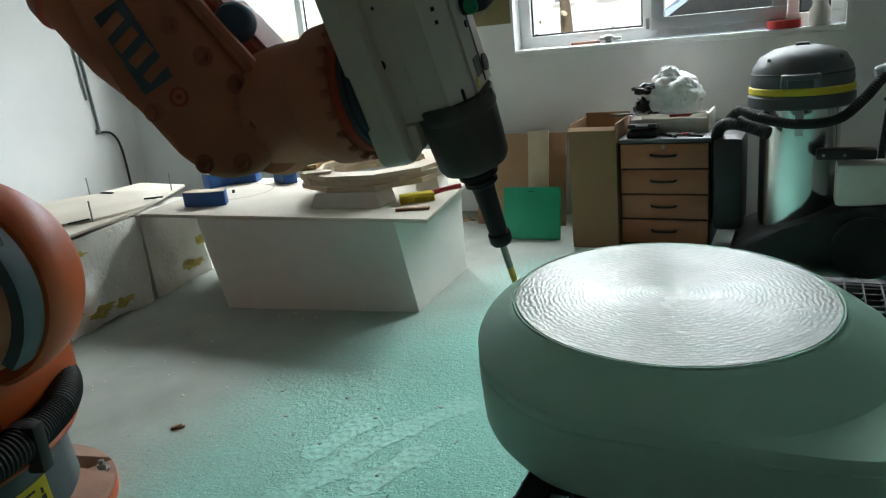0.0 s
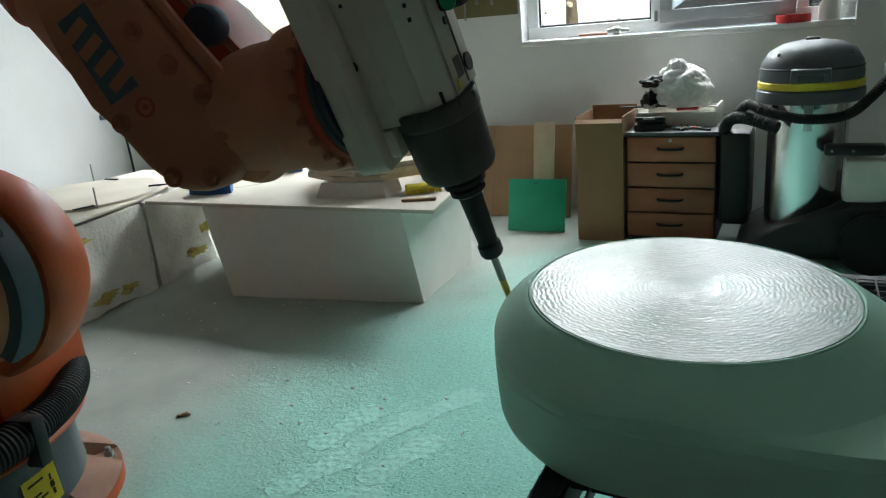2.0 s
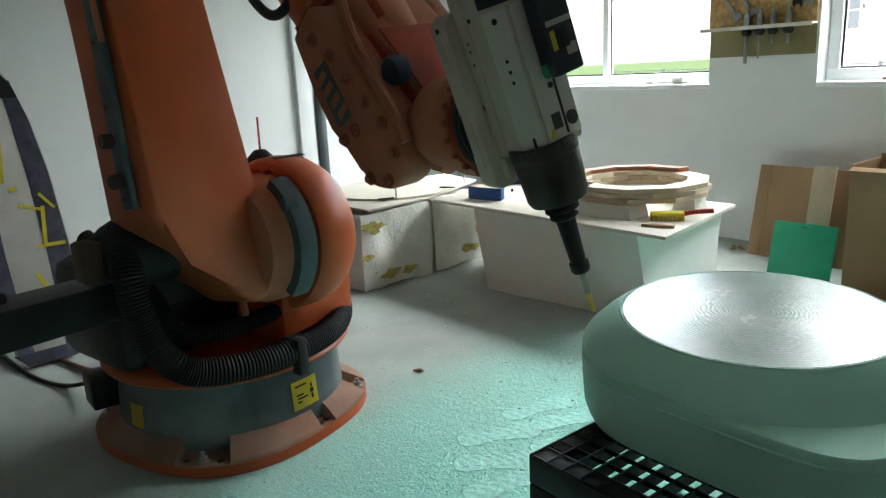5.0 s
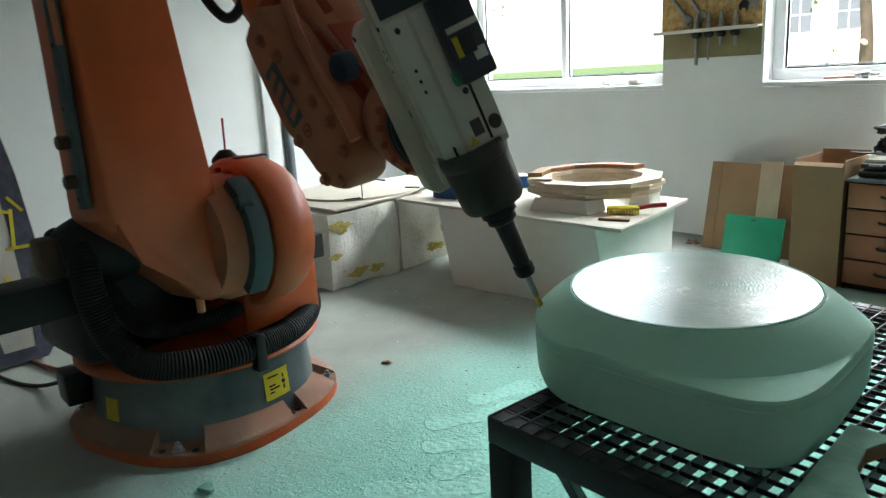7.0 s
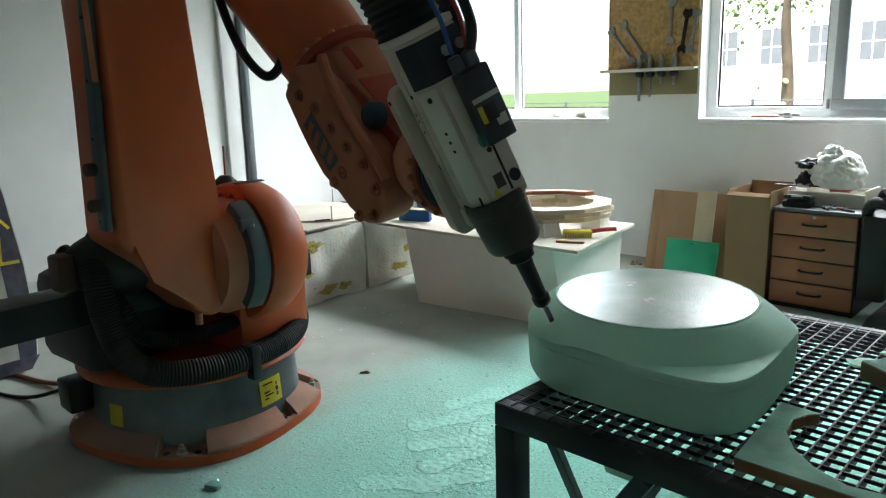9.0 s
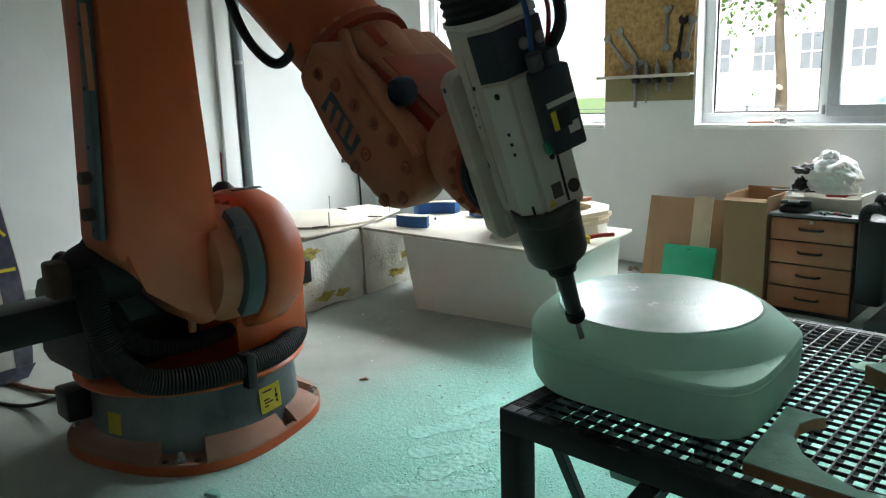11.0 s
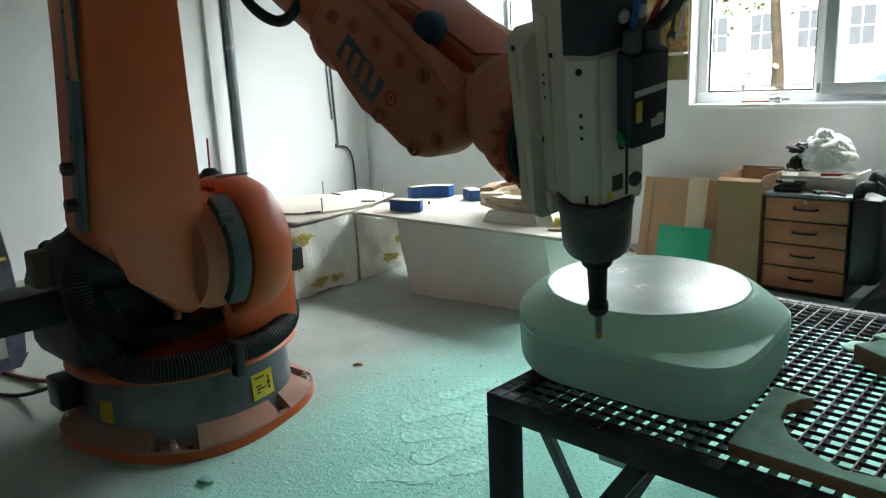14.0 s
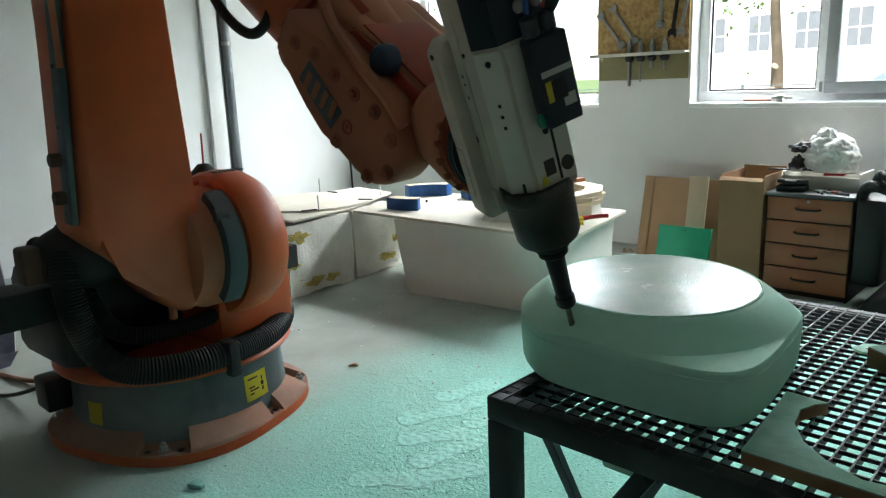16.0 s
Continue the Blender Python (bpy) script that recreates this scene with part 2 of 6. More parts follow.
def floor_material():
    m = bpy.data.materials.new("concrete with turquoise dust")
    m.use_nodes = True
    nt = m.node_tree
    L = nt.links.new
    b = nt.nodes["Principled BSDF"]
    tc = nt.nodes.new("ShaderNodeTexCoord")

    def tex(scale, detail=5.0):
        n = nt.nodes.new("ShaderNodeTexNoise")
        n.inputs["Scale"].default_value, n.inputs["Detail"].default_value = scale, detail
        L(tc.outputs["Object"], n.inputs["Vector"])
        return n.outputs["Fac"]

    def ramp(fac, a, b_, lo=0.3, hi=0.7):
        r = nt.nodes.new("ShaderNodeValToRGB")
        r.color_ramp.elements[0].position, r.color_ramp.elements[1].position = lo, hi
        r.color_ramp.elements[0].color, r.color_ramp.elements[1].color = (*a, 1), (*b_, 1)
        L(fac, r.inputs["Fac"])
        return r.outputs["Color"]

    def maths(op, a, b_):
        n = nt.nodes.new("ShaderNodeMath")
        n.operation = op
        for i, v in enumerate((a, b_)):
            if isinstance(v, (int, float)):
                n.inputs[i].default_value = v
            else:
                L(v, n.inputs[i])
        return n.outputs[0]

    concrete = ramp(tex(4.0), (0.33, 0.325, 0.295), (0.42, 0.415, 0.385))
    dust = ramp(tex(90.0, 3.0), (0.26, 0.61, 0.515), (0.41, 0.79, 0.685))
    # dust lies thickest round the milling table and thins out with distance
    vm = nt.nodes.new("ShaderNodeVectorMath")
    vm.operation = "DISTANCE"
    long = nt.nodes.new("ShaderNodeMapping")
    long.inputs["Scale"].default_value = (1.0, 0.7, 1.0)
    L(tc.outputs["Object"], long.inputs["Vector"])
    L(long.outputs["Vector"], vm.inputs[0])
    vm.inputs[1].default_value = (1.9, 1.33, 0.0)
    far = maths("ADD", vm.outputs["Value"], maths("MULTIPLY", tex(1.7), 0.75))
    grain = maths("MULTIPLY", tex(60.0), 0.45)
    far = maths("ADD", far, grain)
    mr = nt.nodes.new("ShaderNodeMapRange")
    mr.interpolation_type = "SMOOTHSTEP"
    mr.inputs["From Min"].default_value, mr.inputs["From Max"].default_value = 1.6, 2.75
    mr.inputs["To Min"].default_value, mr.inputs["To Max"].default_value = 1.0, 0.0
    L(far, mr.inputs["Value"])
    # a thin veil far off
    veil = maths("MAXIMUM", mr.outputs["Result"], maths("MULTIPLY", tex(1.1), 0.16))
    mx = nt.nodes.new("ShaderNodeMix")
    mx.data_type = "RGBA"
    L(veil, mx.inputs["Factor"])
    L(concrete, mx.inputs["A"])
    L(dust, mx.inputs["B"])
    L(mx.outputs["Result"], b.inputs["Base Color"])
    b.inputs["Roughness"].default_value = 0.9
    b.inputs["Specular IOR Level"].default_value = 0.2
    bp = nt.nodes.new("ShaderNodeBump")
    bp.inputs["Strength"].default_value, bp.inputs["Distance"].default_value = 0.6, 0.006
    L(maths("MULTIPLY", maths("ADD", tex(130.0, 4.0), maths("MULTIPLY", tex(38.0, 3.0), 0.9)), maths("ADD", mr.outputs["Result"], 0.12)), bp.inputs["Height"])
    L(bp.outputs["Normal"], b.inputs["Normal"])
    return m


def top_material():
    """Sealed, tool-marked top face of the milled piece."""
    m = bpy.data.materials.new("sealed milled top")
    m.use_nodes = True
    nt = m.node_tree
    L = nt.links.new
    b = nt.nodes["Principled BSDF"]
    tc = nt.nodes.new("ShaderNodeTexCoord")
    n = nt.nodes.new("ShaderNodeTexNoise")
    n.inputs["Scale"].default_value, n.inputs["Detail"].default_value = 9.0, 6.0
    L(tc.outputs["Object"], n.inputs["Vector"])
    r = nt.nodes.new("ShaderNodeValToRGB")
    r.color_ramp.elements[0].position, r.color_ramp.elements[1].position = 0.35, 0.7
    r.color_ramp.elements[0].color, r.color_ramp.elements[1].color = (0.46, 0.6, 0.54, 1), (0.66, 0.76, 0.71, 1)
    L(n.outputs["Fac"], r.inputs["Fac"])
    L(r.outputs["Color"], b.inputs["Base Color"])
    w = nt.nodes.new("ShaderNodeTexWave")
    w.wave_type, w.rings_direction = "RINGS", "Z"
    w.inputs["Scale"].default_value, w.inputs["Distortion"].default_value, w.inputs["Detail"].default_value, w.inputs["Detail Scale"].default_value = 42.0, 7.0, 3.0, 1.4
    L(tc.outputs["Object"], w.inputs["Vector"])
    mr = nt.nodes.new("ShaderNodeMapRange")
    mr.inputs["To Min"].default_value, mr.inputs["To Max"].default_value = 0.12, 0.36
    L(n.outputs["Fac"], mr.inputs["Value"])
    L(mr.outputs["Result"], b.inputs["Roughness"])
    bp = nt.nodes.new("ShaderNodeBump")
    bp.inputs["Strength"].default_value, bp.inputs["Distance"].default_value = 0.11, 0.003
    L(w.outputs["Fac"], bp.inputs["Height"])
    L(bp.outputs["Normal"], b.inputs["Normal"])
    b.inputs["Specular IOR Level"].default_value = 0.85
    return m


def glass_material():
    m = bpy.data.materials.new("window glass")
    m.use_nodes = True
    b = m.node_tree.nodes["Principled BSDF"]
    b.inputs["Transmission Weight"].default_value, b.inputs["Roughness"].default_value, b.inputs["IOR"].default_value = 1.0, 0.0, 1.2
    b.inputs["Base Color"].default_value = (0.94, 0.98, 0.97, 1)
    return m


FLOOR, TOPFACE, GLASS = floor_material(), top_material(), glass_material()

# ---------------------------------------------------------------- room
X0, X1, Y0, Y1, HC = -3.07, 4.6, -2.6, 4.88, 3.1
SILL, HEAD = 1.0, 2.45
MX0, MX1, RX0, RX1 = -2.3, -0.36, 0.35, 2.15
thing("floor", box(X0 - 0.25, X1 + 0.25, Y0 - 0.25, Y1 + 0.3, -0.15, 0), FLOOR, "grey concrete floor dusted with turquoise milling chips", "floor", kind="structure", smooth=False)
thing("ceiling", box(X0 - 0.25, X1 + 0.25, Y0 - 0.25, Y1 + 0.3, HC, HC + 0.2), WALL, "plain white plaster ceiling", "ceiling", kind="structure", smooth=False)
thing("wall_west", box(X0 - 0.25, X0, Y0, Y1, 0, HC), WALL, "plain white plastered wall with slight stains", "wall", kind="structure", smooth=False)
# unseen walls added to keep the sun out and send light back
thing("wall_east", box(X1, X1 + 0.25, Y0, Y1, 0, HC), PLASTER, "unseen plain pale wall added to close the room", "wall", kind="structure", smooth=False)
thing("wall_south", box(X0 - 0.25, X1 + 0.25, Y0 - 0.25, Y0, 0, HC), PLASTER, "unseen plain pale wall added to close the room", "wall", kind="structure", smooth=False)
thing("wall_north", join(box(X0 - 0.25, X1 + 0.25, Y1, Y1 + 0.28, 0, SILL), box(X0 - 0.25, X1 + 0.25, Y1, Y1 + 0.28, HEAD, HC),
                         box(X0 - 0.25, MX0, Y1, Y1 + 0.28, SILL, HEAD), box(MX1, RX0, Y1, Y1 + 0.28, SILL, HEAD), box(RX1, X1 + 0.25, Y1, Y1 + 0.28, SILL, HEAD)),
      WALL, "white plastered wall with two windows", "wall", kind="structure", smooth=False)


def bar_frame(x0, x1, z0, z1, y0, y1, w):
    return join(box(x0, x1, y0, y1, z0, z0 + w, 0.005), box(x0, x1, y0, y1, z1 - w, z1, 0.005), box(x0, x0 + w, y0, y1, z0 + w, z1 - w, 0.005), box(x1 - w, x1, y0, y1, z0 + w, z1 - w, 0.005))


def make_window(name, x0, x1, mullions, label):
    w = tagged(new(name), label, "window", "", "structure")
    yf = Y1 + 0.12
    part("window_frame", bar_frame(x0, x1, SILL + 0.035, HEAD, yf, yf + 0.07, 0.07), WHITE, w)
    part("window_sill", box(x0 + 0.002, x1 - 0.002, Y1 - 0.012, Y1 + 0.115, SILL + 0.002, SILL + 0.032, 0.006), WHITE, w, "white painted sill")
    xs = [x0 + 0.07] + mullions + [x1 - 0.07]
    for mx in mullions:
        part("mullion", box(mx - 0.028, mx + 0.028, yf - 0.004, yf + 0.066, SILL + 0.105, HEAD - 0.07, 0.006), WHITE, w)
    for a, b in zip(xs, xs[1:]):
        part("gasket", bar_frame(a + 0.03 * (a != xs[0]), b - 0.03 * (b != xs[-1]), SILL + 0.105, HEAD - 0.07, yf + 0.02, yf + 0.029, 0.011), BLACK, w)
        pane = part("pane", box(a + 0.001, b - 0.001, yf + 0.03, yf + 0.036, SILL + 0.105, HEAD - 0.07), GLASS, w, smooth=False)
        pane.visible_shadow = False
    return w


win_m = make_window("window_1", MX0, MX1, [-1.33], "wide white window with overexposed view outside")
win_r = make_window("window_2", RX0, RX1, [1.135, 1.9], "white window with open sash above the drawer unit")
# shade on the sash's room side is painted in as a darker grey
sash = part("sash", bar_frame(1.165, 1.87, SILL + 0.08, HEAD - 0.075, Y1 + 0.07, Y1 + 0.118, 0.07), GREY_AND_SHADE, win_r, "tilted window sash, its shade put into a darker grey")
for z in (1.09, 1.9):
    part("hinge", cyl(0.01, 0, 0.06, 10, pose(1.137, Y1 + 0.108, z), 0.003), BARE, win_r)

window_light("window_light", (RX0 + RX1) / 2, Y1 + 1.35, 3.5, 2.6, 2.1, LAMP_R, ((RX0 + RX1) / 2, 2.4, 0.5))
window_light("window_light", (MX0 + MX1) / 2, Y1 + 1.35, 3.5, 2.8, 2.1, LAMP_M, ((MX0 + MX1) / 2 + 0.3, 2.4, 0.5))

# pipe and conduit on the west wall
pp = empty("wall_pipe", "grey steel pipe running up the white wall", "pipe", pose(X0 + 0.045, 3.4, 0))
part("pipe", cyl(0.04, 0, HC, 20), PIPE, pp)
for z in (0.3, 1.6, 2.8):
    part("clamp", cyl(0.047, z, z + 0.03, 20, None, 0.003), BARE, pp)
part("casing", box(-0.04, 0.004, -0.2, -0.062, 0, HC, 0.006), WALL, pp, "white boxed riser beside the pipe")
cd = empty("conduit", "thin grey cable conduit on the wall", "conduit")
part("conduit_run", tube([(X0 + 0.012, 4.46, HC), (X0 + 0.012, 4.47, 1.6), (X0 + 0.012, 4.5, 0.68)], 0.011, 8, 3), PIPE, cd)
part("conduit_run", tube([(X0 + 0.012, 4.42, HC), (X0 + 0.012, 4.425, 1.6), (X0 + 0.012, 4.45, 0.95)], 0.008, 8, 3), PIPE, cd)
part("cable", tube([(X0 + 0.014, 4.5, 0.69), (X0 + 0.03, 4.6, 0.66), (X0 + 0.03, 4.66, 0.5), (X0 + 0.02, 4.68, 0.03)], 0.01, 8), BLACK, cd, "black cable hanging from the conduit")
part("elbow", cyl(0.018, 0, 0.035, 10, pose(X0 + 0.015, 4.485, 0.68, 0, 0, 0), 0.003), PIPE, cd)

# strand board with tools between the windows
osb = empty("tool_board", "strand board panel with spanners and tool holders", "tool board", pose(0, Y1, 0))
part("panel", box(-0.36, 0.335, -0.018, -0.001, 1.385, 2.3, 0.002), OSB, osb)
part("lower_panel", box(-0.352, 0.335, -0.01, -0.001, 1.2, 1.378, 0.002), OLIVE, osb, "olive panel below the rack")
part("rack", join(box(-0.39, 0.34, -0.075, -0.012, 1.372, 1.38, 0.002), box(-0.39, 0.34, -0.079, -0.074, 1.362, 1.384, 0.001)), OFFW, osb, "pale sheet metal rack")


def spanner(x, z, ln, ang, mtl=BARE):
    sp = empty("spanner", "grey steel open-ended spanner hung on the board", "spanner", pose(x, Y1 - 0.024, z, 0, ang, 0), "tools on the board")
    part("shaft", box(-0.012, 0.012, -0.006, 0.004, 0.03, ln - 0.03, 0.003), mtl, sp)
    for zz, s in ((0.0, -1), (ln, 1)):
        c = [(0.034 * math.cos(radians(a)), 0.034 * math.sin(radians(a))) for a in range(125, 416, 29)]
        bm = prism(c + [(0.012, 0.012), (-0.012, 0.012)], -0.006, 0.004, 0.0)
        move(bm, pose(0, 0, zz, 90, 0, 0) @ pose(0, 0, 0, 0, 0, 180 if s < 0 else 0))
        part("jaw", bm, mtl, sp, smooth=False)
    return sp


spanner(-0.16, 1.44, 0.28, -38)
spanner(-0.06, 1.46, 0.3, -36)
spanner(0.13, 1.56, 0.26, 2)
spanner(0.22, 1.5, 0.24, 8, BLACK)
spanner(0.28, 1.5, 0.24, 10)


def holder(x, bit, r):
    h = empty("tool_holder", "steel spindle tool holder with cutter in the rack", "tool holder", pose(x, Y1 - 0.045, 1.38), "tool holders in the rack")
    part("taper", lathe([(0.009, 0.1), (0.009, 0.075), (0.014, 0.07), (0.022, 0.004), (0.03, 0.0)], 16), BARE, h)
    part("collar", lathe([(0.03, 0.0), (0.032, -0.012), (0.026, -0.02), (0.031, -0.028), (0.031, -0.04), (0.02, -0.055), (0.0, -0.056)], 16), STEEL, h)
    part("cutter", cyl(r, -0.055 - bit, -0.055, 10, None, 0.002), BARE, h)


holder(-0.085, 0.17, 0.011)
holder(0.0, 0.14, 0.006)
holder(0.085, 0.05, 0.011)
holder(0.18, 0.06, 0.01)

# things on the sills
sp = empty("loose_spindle", "small steel collet chuck with pink rod on the sill", "tool", pose(0.92, Y1 + 0.05, SILL + 0.057, 0, 90, 4))
part("chuck", lathe([(0.0, -0.05), (0.014, -0.05), (0.016, -0.02), (0.025, -0.015), (0.025, 0.02), (0.012, 0.03), (0.01, 0.075), (0.0, 0.075)], 18), BARE, sp)
part("rod", cyl(0.008, -0.22, -0.05, 10, pose(0.012, 0, 0)), CABLE, sp)
st = empty("red_tape", "roll of red tape lying on the window sill", "tape", pose(1.86, Y1 + 0.05, SILL + 0.033))
part("roll", lathe([(0.04, 0), (0.085, 0), (0.085, 0.04), (0.04, 0.04), (0.04, 0)], 28, cap=False), RED, st)
jar = empty("plastic_jar", "clear whitish plastic jar on the window sill", "jar", pose(2.03, Y1 + 0.055, SILL + 0.033))
part("body", lathe([(0.05, 0), (0.052, 0.01), (0.052, 0.08), (0.04, 0.1), (0.036, 0.12)], 24), OFFW, jar)
part("lid", cyl(0.04, 0.12, 0.14, 24, None, 0.003), WHITE, jar)
for x, s in ((-0.86, 0.03), (-0.62, 0.04)):
    r_ = random.Random(int(x * -100))
    bm = bmesh.new()
    bmesh.ops.create_icosphere(bm, subdivisions=2, radius=s)
    for v in bm.verts:
        v.co += Vector((r_.uniform(-1, 1), r_.uniform(-1, 1), r_.uniform(-1, 1))) * s * 0.22
        v.co.x *= 1.6
        v.co.z = max(v.co.z, -s * 0.55)
    thing("paper_scrap", bm, OFFW, "crumpled white scrap lying on the window sill", "scrap", "scraps on the sill").location = (x, Y1 + 0.05, SILL + 0.033 + s * 0.55)

# ---------------------------------------------------------------- outside
GRASS = mat("sunlit grass", (0.2, 0.27, 0.08), 0.9, var=0.4, scale=3, bump=0.2)
FACADE = mat("pale facade", (0.6, 0.56, 0.5), 0.8, var=0.05, scale=1, bump=0.02)
PAV = mat("pale pavement", (0.6, 0.58, 0.54), 0.9, var=0.1, scale=2, bump=0.1)
DARKGL = mat("facade window", (0.18, 0.19, 0.2), 0.2, var=0.2, scale=2, bump=0.0)
BARK = mat("tree bark", (0.17, 0.12, 0.08), 0.9, var=0.4, scale=20, bump=0.5)
LEAF = mat("leaves", (0.16, 0.27, 0.06), 0.6, var=0.5, scale=3, bump=0.0)
CARP = mat("pale blue car paint", (0.3, 0.36, 0.45), 0.25, 0.2, var=0.05, scale=3, bump=0.0)
thing("ground", box(-200, 200, Y1 + 0.35, 400, -0.32, -0.02), GRASS, "sunlit grass strip beyond the windows", "ground", kind="structure", smooth=False)
thing("road", box(-200, 200, 10.5, 33.9, -0.02, 0.0), PAV, "pale sunlit road behind the grass", "road", kind="structure", smooth=False)
house = empty("house", "pale sunlit facade with grey barred windows", "building", pose(0, 34.0, 0))
part("wall", box(-16, 14, 0, 8, -0.02, 9), FACADE, house, smooth=False)
part("roof", prism([(-0.4, 9), (8.4, 9), (4, 11.5)], -16.4, 14.4, 0, Matrix(((0, 0, 1, 0), (1, 0, 0, 0), (0, 1, 0, 0), (0, 0, 0, 1)))), MDF, house, smooth=False)
for x in range(-14, 14, 2):
    for z in (2.1, 5.2):
        wd = part("window", box(x - 0.45, x + 0.45, -0.03, 0.1, z, z + 1.5, 0.01), DARKGL, house, smooth=False)
        part("sill", box(x - 0.52, x + 0.52, -0.12, 0.0, z - 0.1, z - 0.01, 0.01), WHITE, wd)
        part("window_bar", join(box(x - 0.03, x + 0.03, -0.05, -0.031, z, z + 1.5), box(x - 0.45, x + 0.45, -0.05, -0.031, z + 0.7, z + 0.76)), WHITE, wd)


def make_tree(x, y, h, seed, label, r=0.095):
    rn = random.Random(seed)
    t = empty("tree", label, "tree", pose(x, y, -0.02), "trees outside")
    line = smooth_path([(0, 0, 0), (0.05, 0, h * 0.3), (-0.05, 0.05, h * 0.6), (0.1, 0, h)], 5)
    bm = bmesh.new()
    rings = []
    for i, p in enumerate(line):
        rr = r * (1 - 0.75 * i / (len(line) - 1)) * (1.3 if i == 0 else 1)
        rings.append([bm.verts.new(p + Vector((rr * math.cos(k * math.pi / 5) * rn.uniform(0.85, 1.15), rr * math.sin(k * math.pi / 5) * rn.uniform(0.85, 1.15), 0))) for k in range(10)])
    for a, b in zip(rings, rings[1:]):
        for k in range(10):
            bm.faces.new((a[k], a[(k + 1) % 10], b[(k + 1) % 10], b[k]))
    part("trunk", bm, BARK, t)
    tips = []
    for i in range(9):
        p = line[rn.randrange(len(line) // 2, len(line))]
        d = Vector((rn.uniform(-1, 1), rn.uniform(-1, 1), rn.uniform(0.2, 0.9))).normalized()
        ln = rn.uniform(0.8, 1.6)
        part("limb", tube([p, p + d * ln * 0.5 + Vector((0, 0, 0.1)), p + d * ln], 0.03, 6, 4), BARK, t)
        tips += [p + d * ln, p + d * ln * 0.6]
    for s in (0.9, 0.75, 1.15):
        part("stub", cyl(0.028, 0, 0.1, 10, pose(0.03, -r * 0.9, h * 0.3 * s, 100, 0, 30 * s)), PLY, t, "sawn pale branch stub")
    bm = bmesh.new()
    for c in tips:
        for k in range(330):
            q = c + Vector((rn.gauss(0, 0.42), rn.gauss(0, 0.42), rn.gauss(0, 0.3)))
            u = Vector((rn.uniform(-1, 1), rn.uniform(-1, 1), rn.uniform(-1, 1))).normalized() * rn.uniform(0.024, 0.05)
            v = u.cross(Vector((rn.uniform(-1, 1), rn.uniform(-1, 1), rn.uniform(-1, 1)))).normalized() * u.length * 0.6
            bm.faces.new([bm.verts.new(w) for w in (q - u, q + v, q + u, q - v)])
    tagged(part("crown", bm, LEAF, t, smooth=False), kind="stuff")


make_tree(-0.76, 9.6, 3.8, 3, "street tree with pruned trunk and green crown")
make_tree(-9.5, 10.2, 4.2, 9, "leafy street tree behind the window")
bm = bmesh.new()
rn = random.Random(5)
for k in range(900):
    q = Vector((rn.uniform(-3, 3), rn.gauss(9.3, 0.5), rn.uniform(0.0, 0.55) * rn.uniform(0.4, 1)))
    u = Vector((rn.uniform(-1, 1), rn.uniform(-1, 1), rn.uniform(0, 1.5))).normalized() * rn.uniform(0.05, 0.12)
    v = u.cross(Vector((rn.uniform(-1, 1), rn.uniform(-1, 1), rn.uniform(-1, 1)))).normalized() * 0.02
    bm.faces.new([bm.verts.new(w) for w in (q - u, q + v, q + u, q - v)])
thing("weeds", bm, LEAF, "sunlit green weeds along the kerb", "plants", kind="stuff", smooth=False)


def make_car(x, y, label, paint):
    c = empty("car", label, "car", pose(x, y, 0.0), "parked cars")
    side = [(-2.0, 0.3), (-2.05, 0.62), (-1.9, 0.8), (-1.05, 0.92), (-0.4, 1.38), (0.85, 1.42), (1.6, 1.0), (1.95, 0.92), (2.05, 0.5), (2.0, 0.3)]
    m = Matrix(((1, 0, 0, 0), (0, 0, 1, 0), (0, 1, 0, 0), (0, 0, 0, 1)))
    part("body", prism(side, -0.8, 0.8, 0.05, m), paint, c)
    part("side_window", prism([(-0.85, 0.95), (-0.32, 1.31), (0.8, 1.35), (1.3, 1.0)], -0.808, -0.78, 0.0, m), BLACK, c, smooth=False)
    for wx in (-1.3, 1.25):
        w = part("wheel", lathe([(0.18, -0.1), (0.31, -0.1), (0.32, 0.0), (0.31, 0.1), (0.18, 0.1)], 24, pose(wx, -0.74, 0.32, 90, 0, 0)), RUBBER, c)
        part("rim", cyl(0.19, -0.05, 0.108, 20, pose(wx, -0.74, 0.32, 90, 0, 0), 0.02), BARE, w)


make_car(0.9, 11.6, "pale blue car parked on the road", CARP)
fence = empty("fence", "thin wire fence along the road", "fence", pose(0, 9.0, -0.02))
for k in range(-5, 6):
    part("post", cyl(0.02, 0, 1.1, 8, pose(k * 0.9, 0, 0)), PIPE, fence)
for z in (0.25, 0.65, 1.08):
    part("rail", beam((-4.6, 0, z), (4.6, 0, z), 0.012), PIPE, fence)

# ---------------------------------------------------------------- drawer unit and what stands on it
cab = empty("drawer_unit", "small office drawer unit with four reddish wood drawers", "drawer unit", pose(1.136, 4.2, 0))
CW, CD, CH = 0.436, 0.6, 0.575
part("side_panel", box(0, 0.016, 0.012, CD, 0, CH - 0.022, 0.001), BLACK, cab)
part("side_panel", box(CW - 0.016, CW, 0.012, CD, 0, CH - 0.022, 0.001), BLACK, cab)
part("back_panel", box(0.017, CW - 0.017, CD - 0.012, CD, 0, CH - 0.022), BLACK, cab)
part("top", box(-0.008, CW + 0.008, -0.008, CD + 0.005, CH - 0.02, CH, 0.004), GREYP, cab, "grey worktop with dark edge")
part("plinth", box(0.02, CW - 0.02, 0.03, CD - 0.02, 0, 0.025), BLACK, cab)
dh = (CH - 0.022 - 0.03) / 4
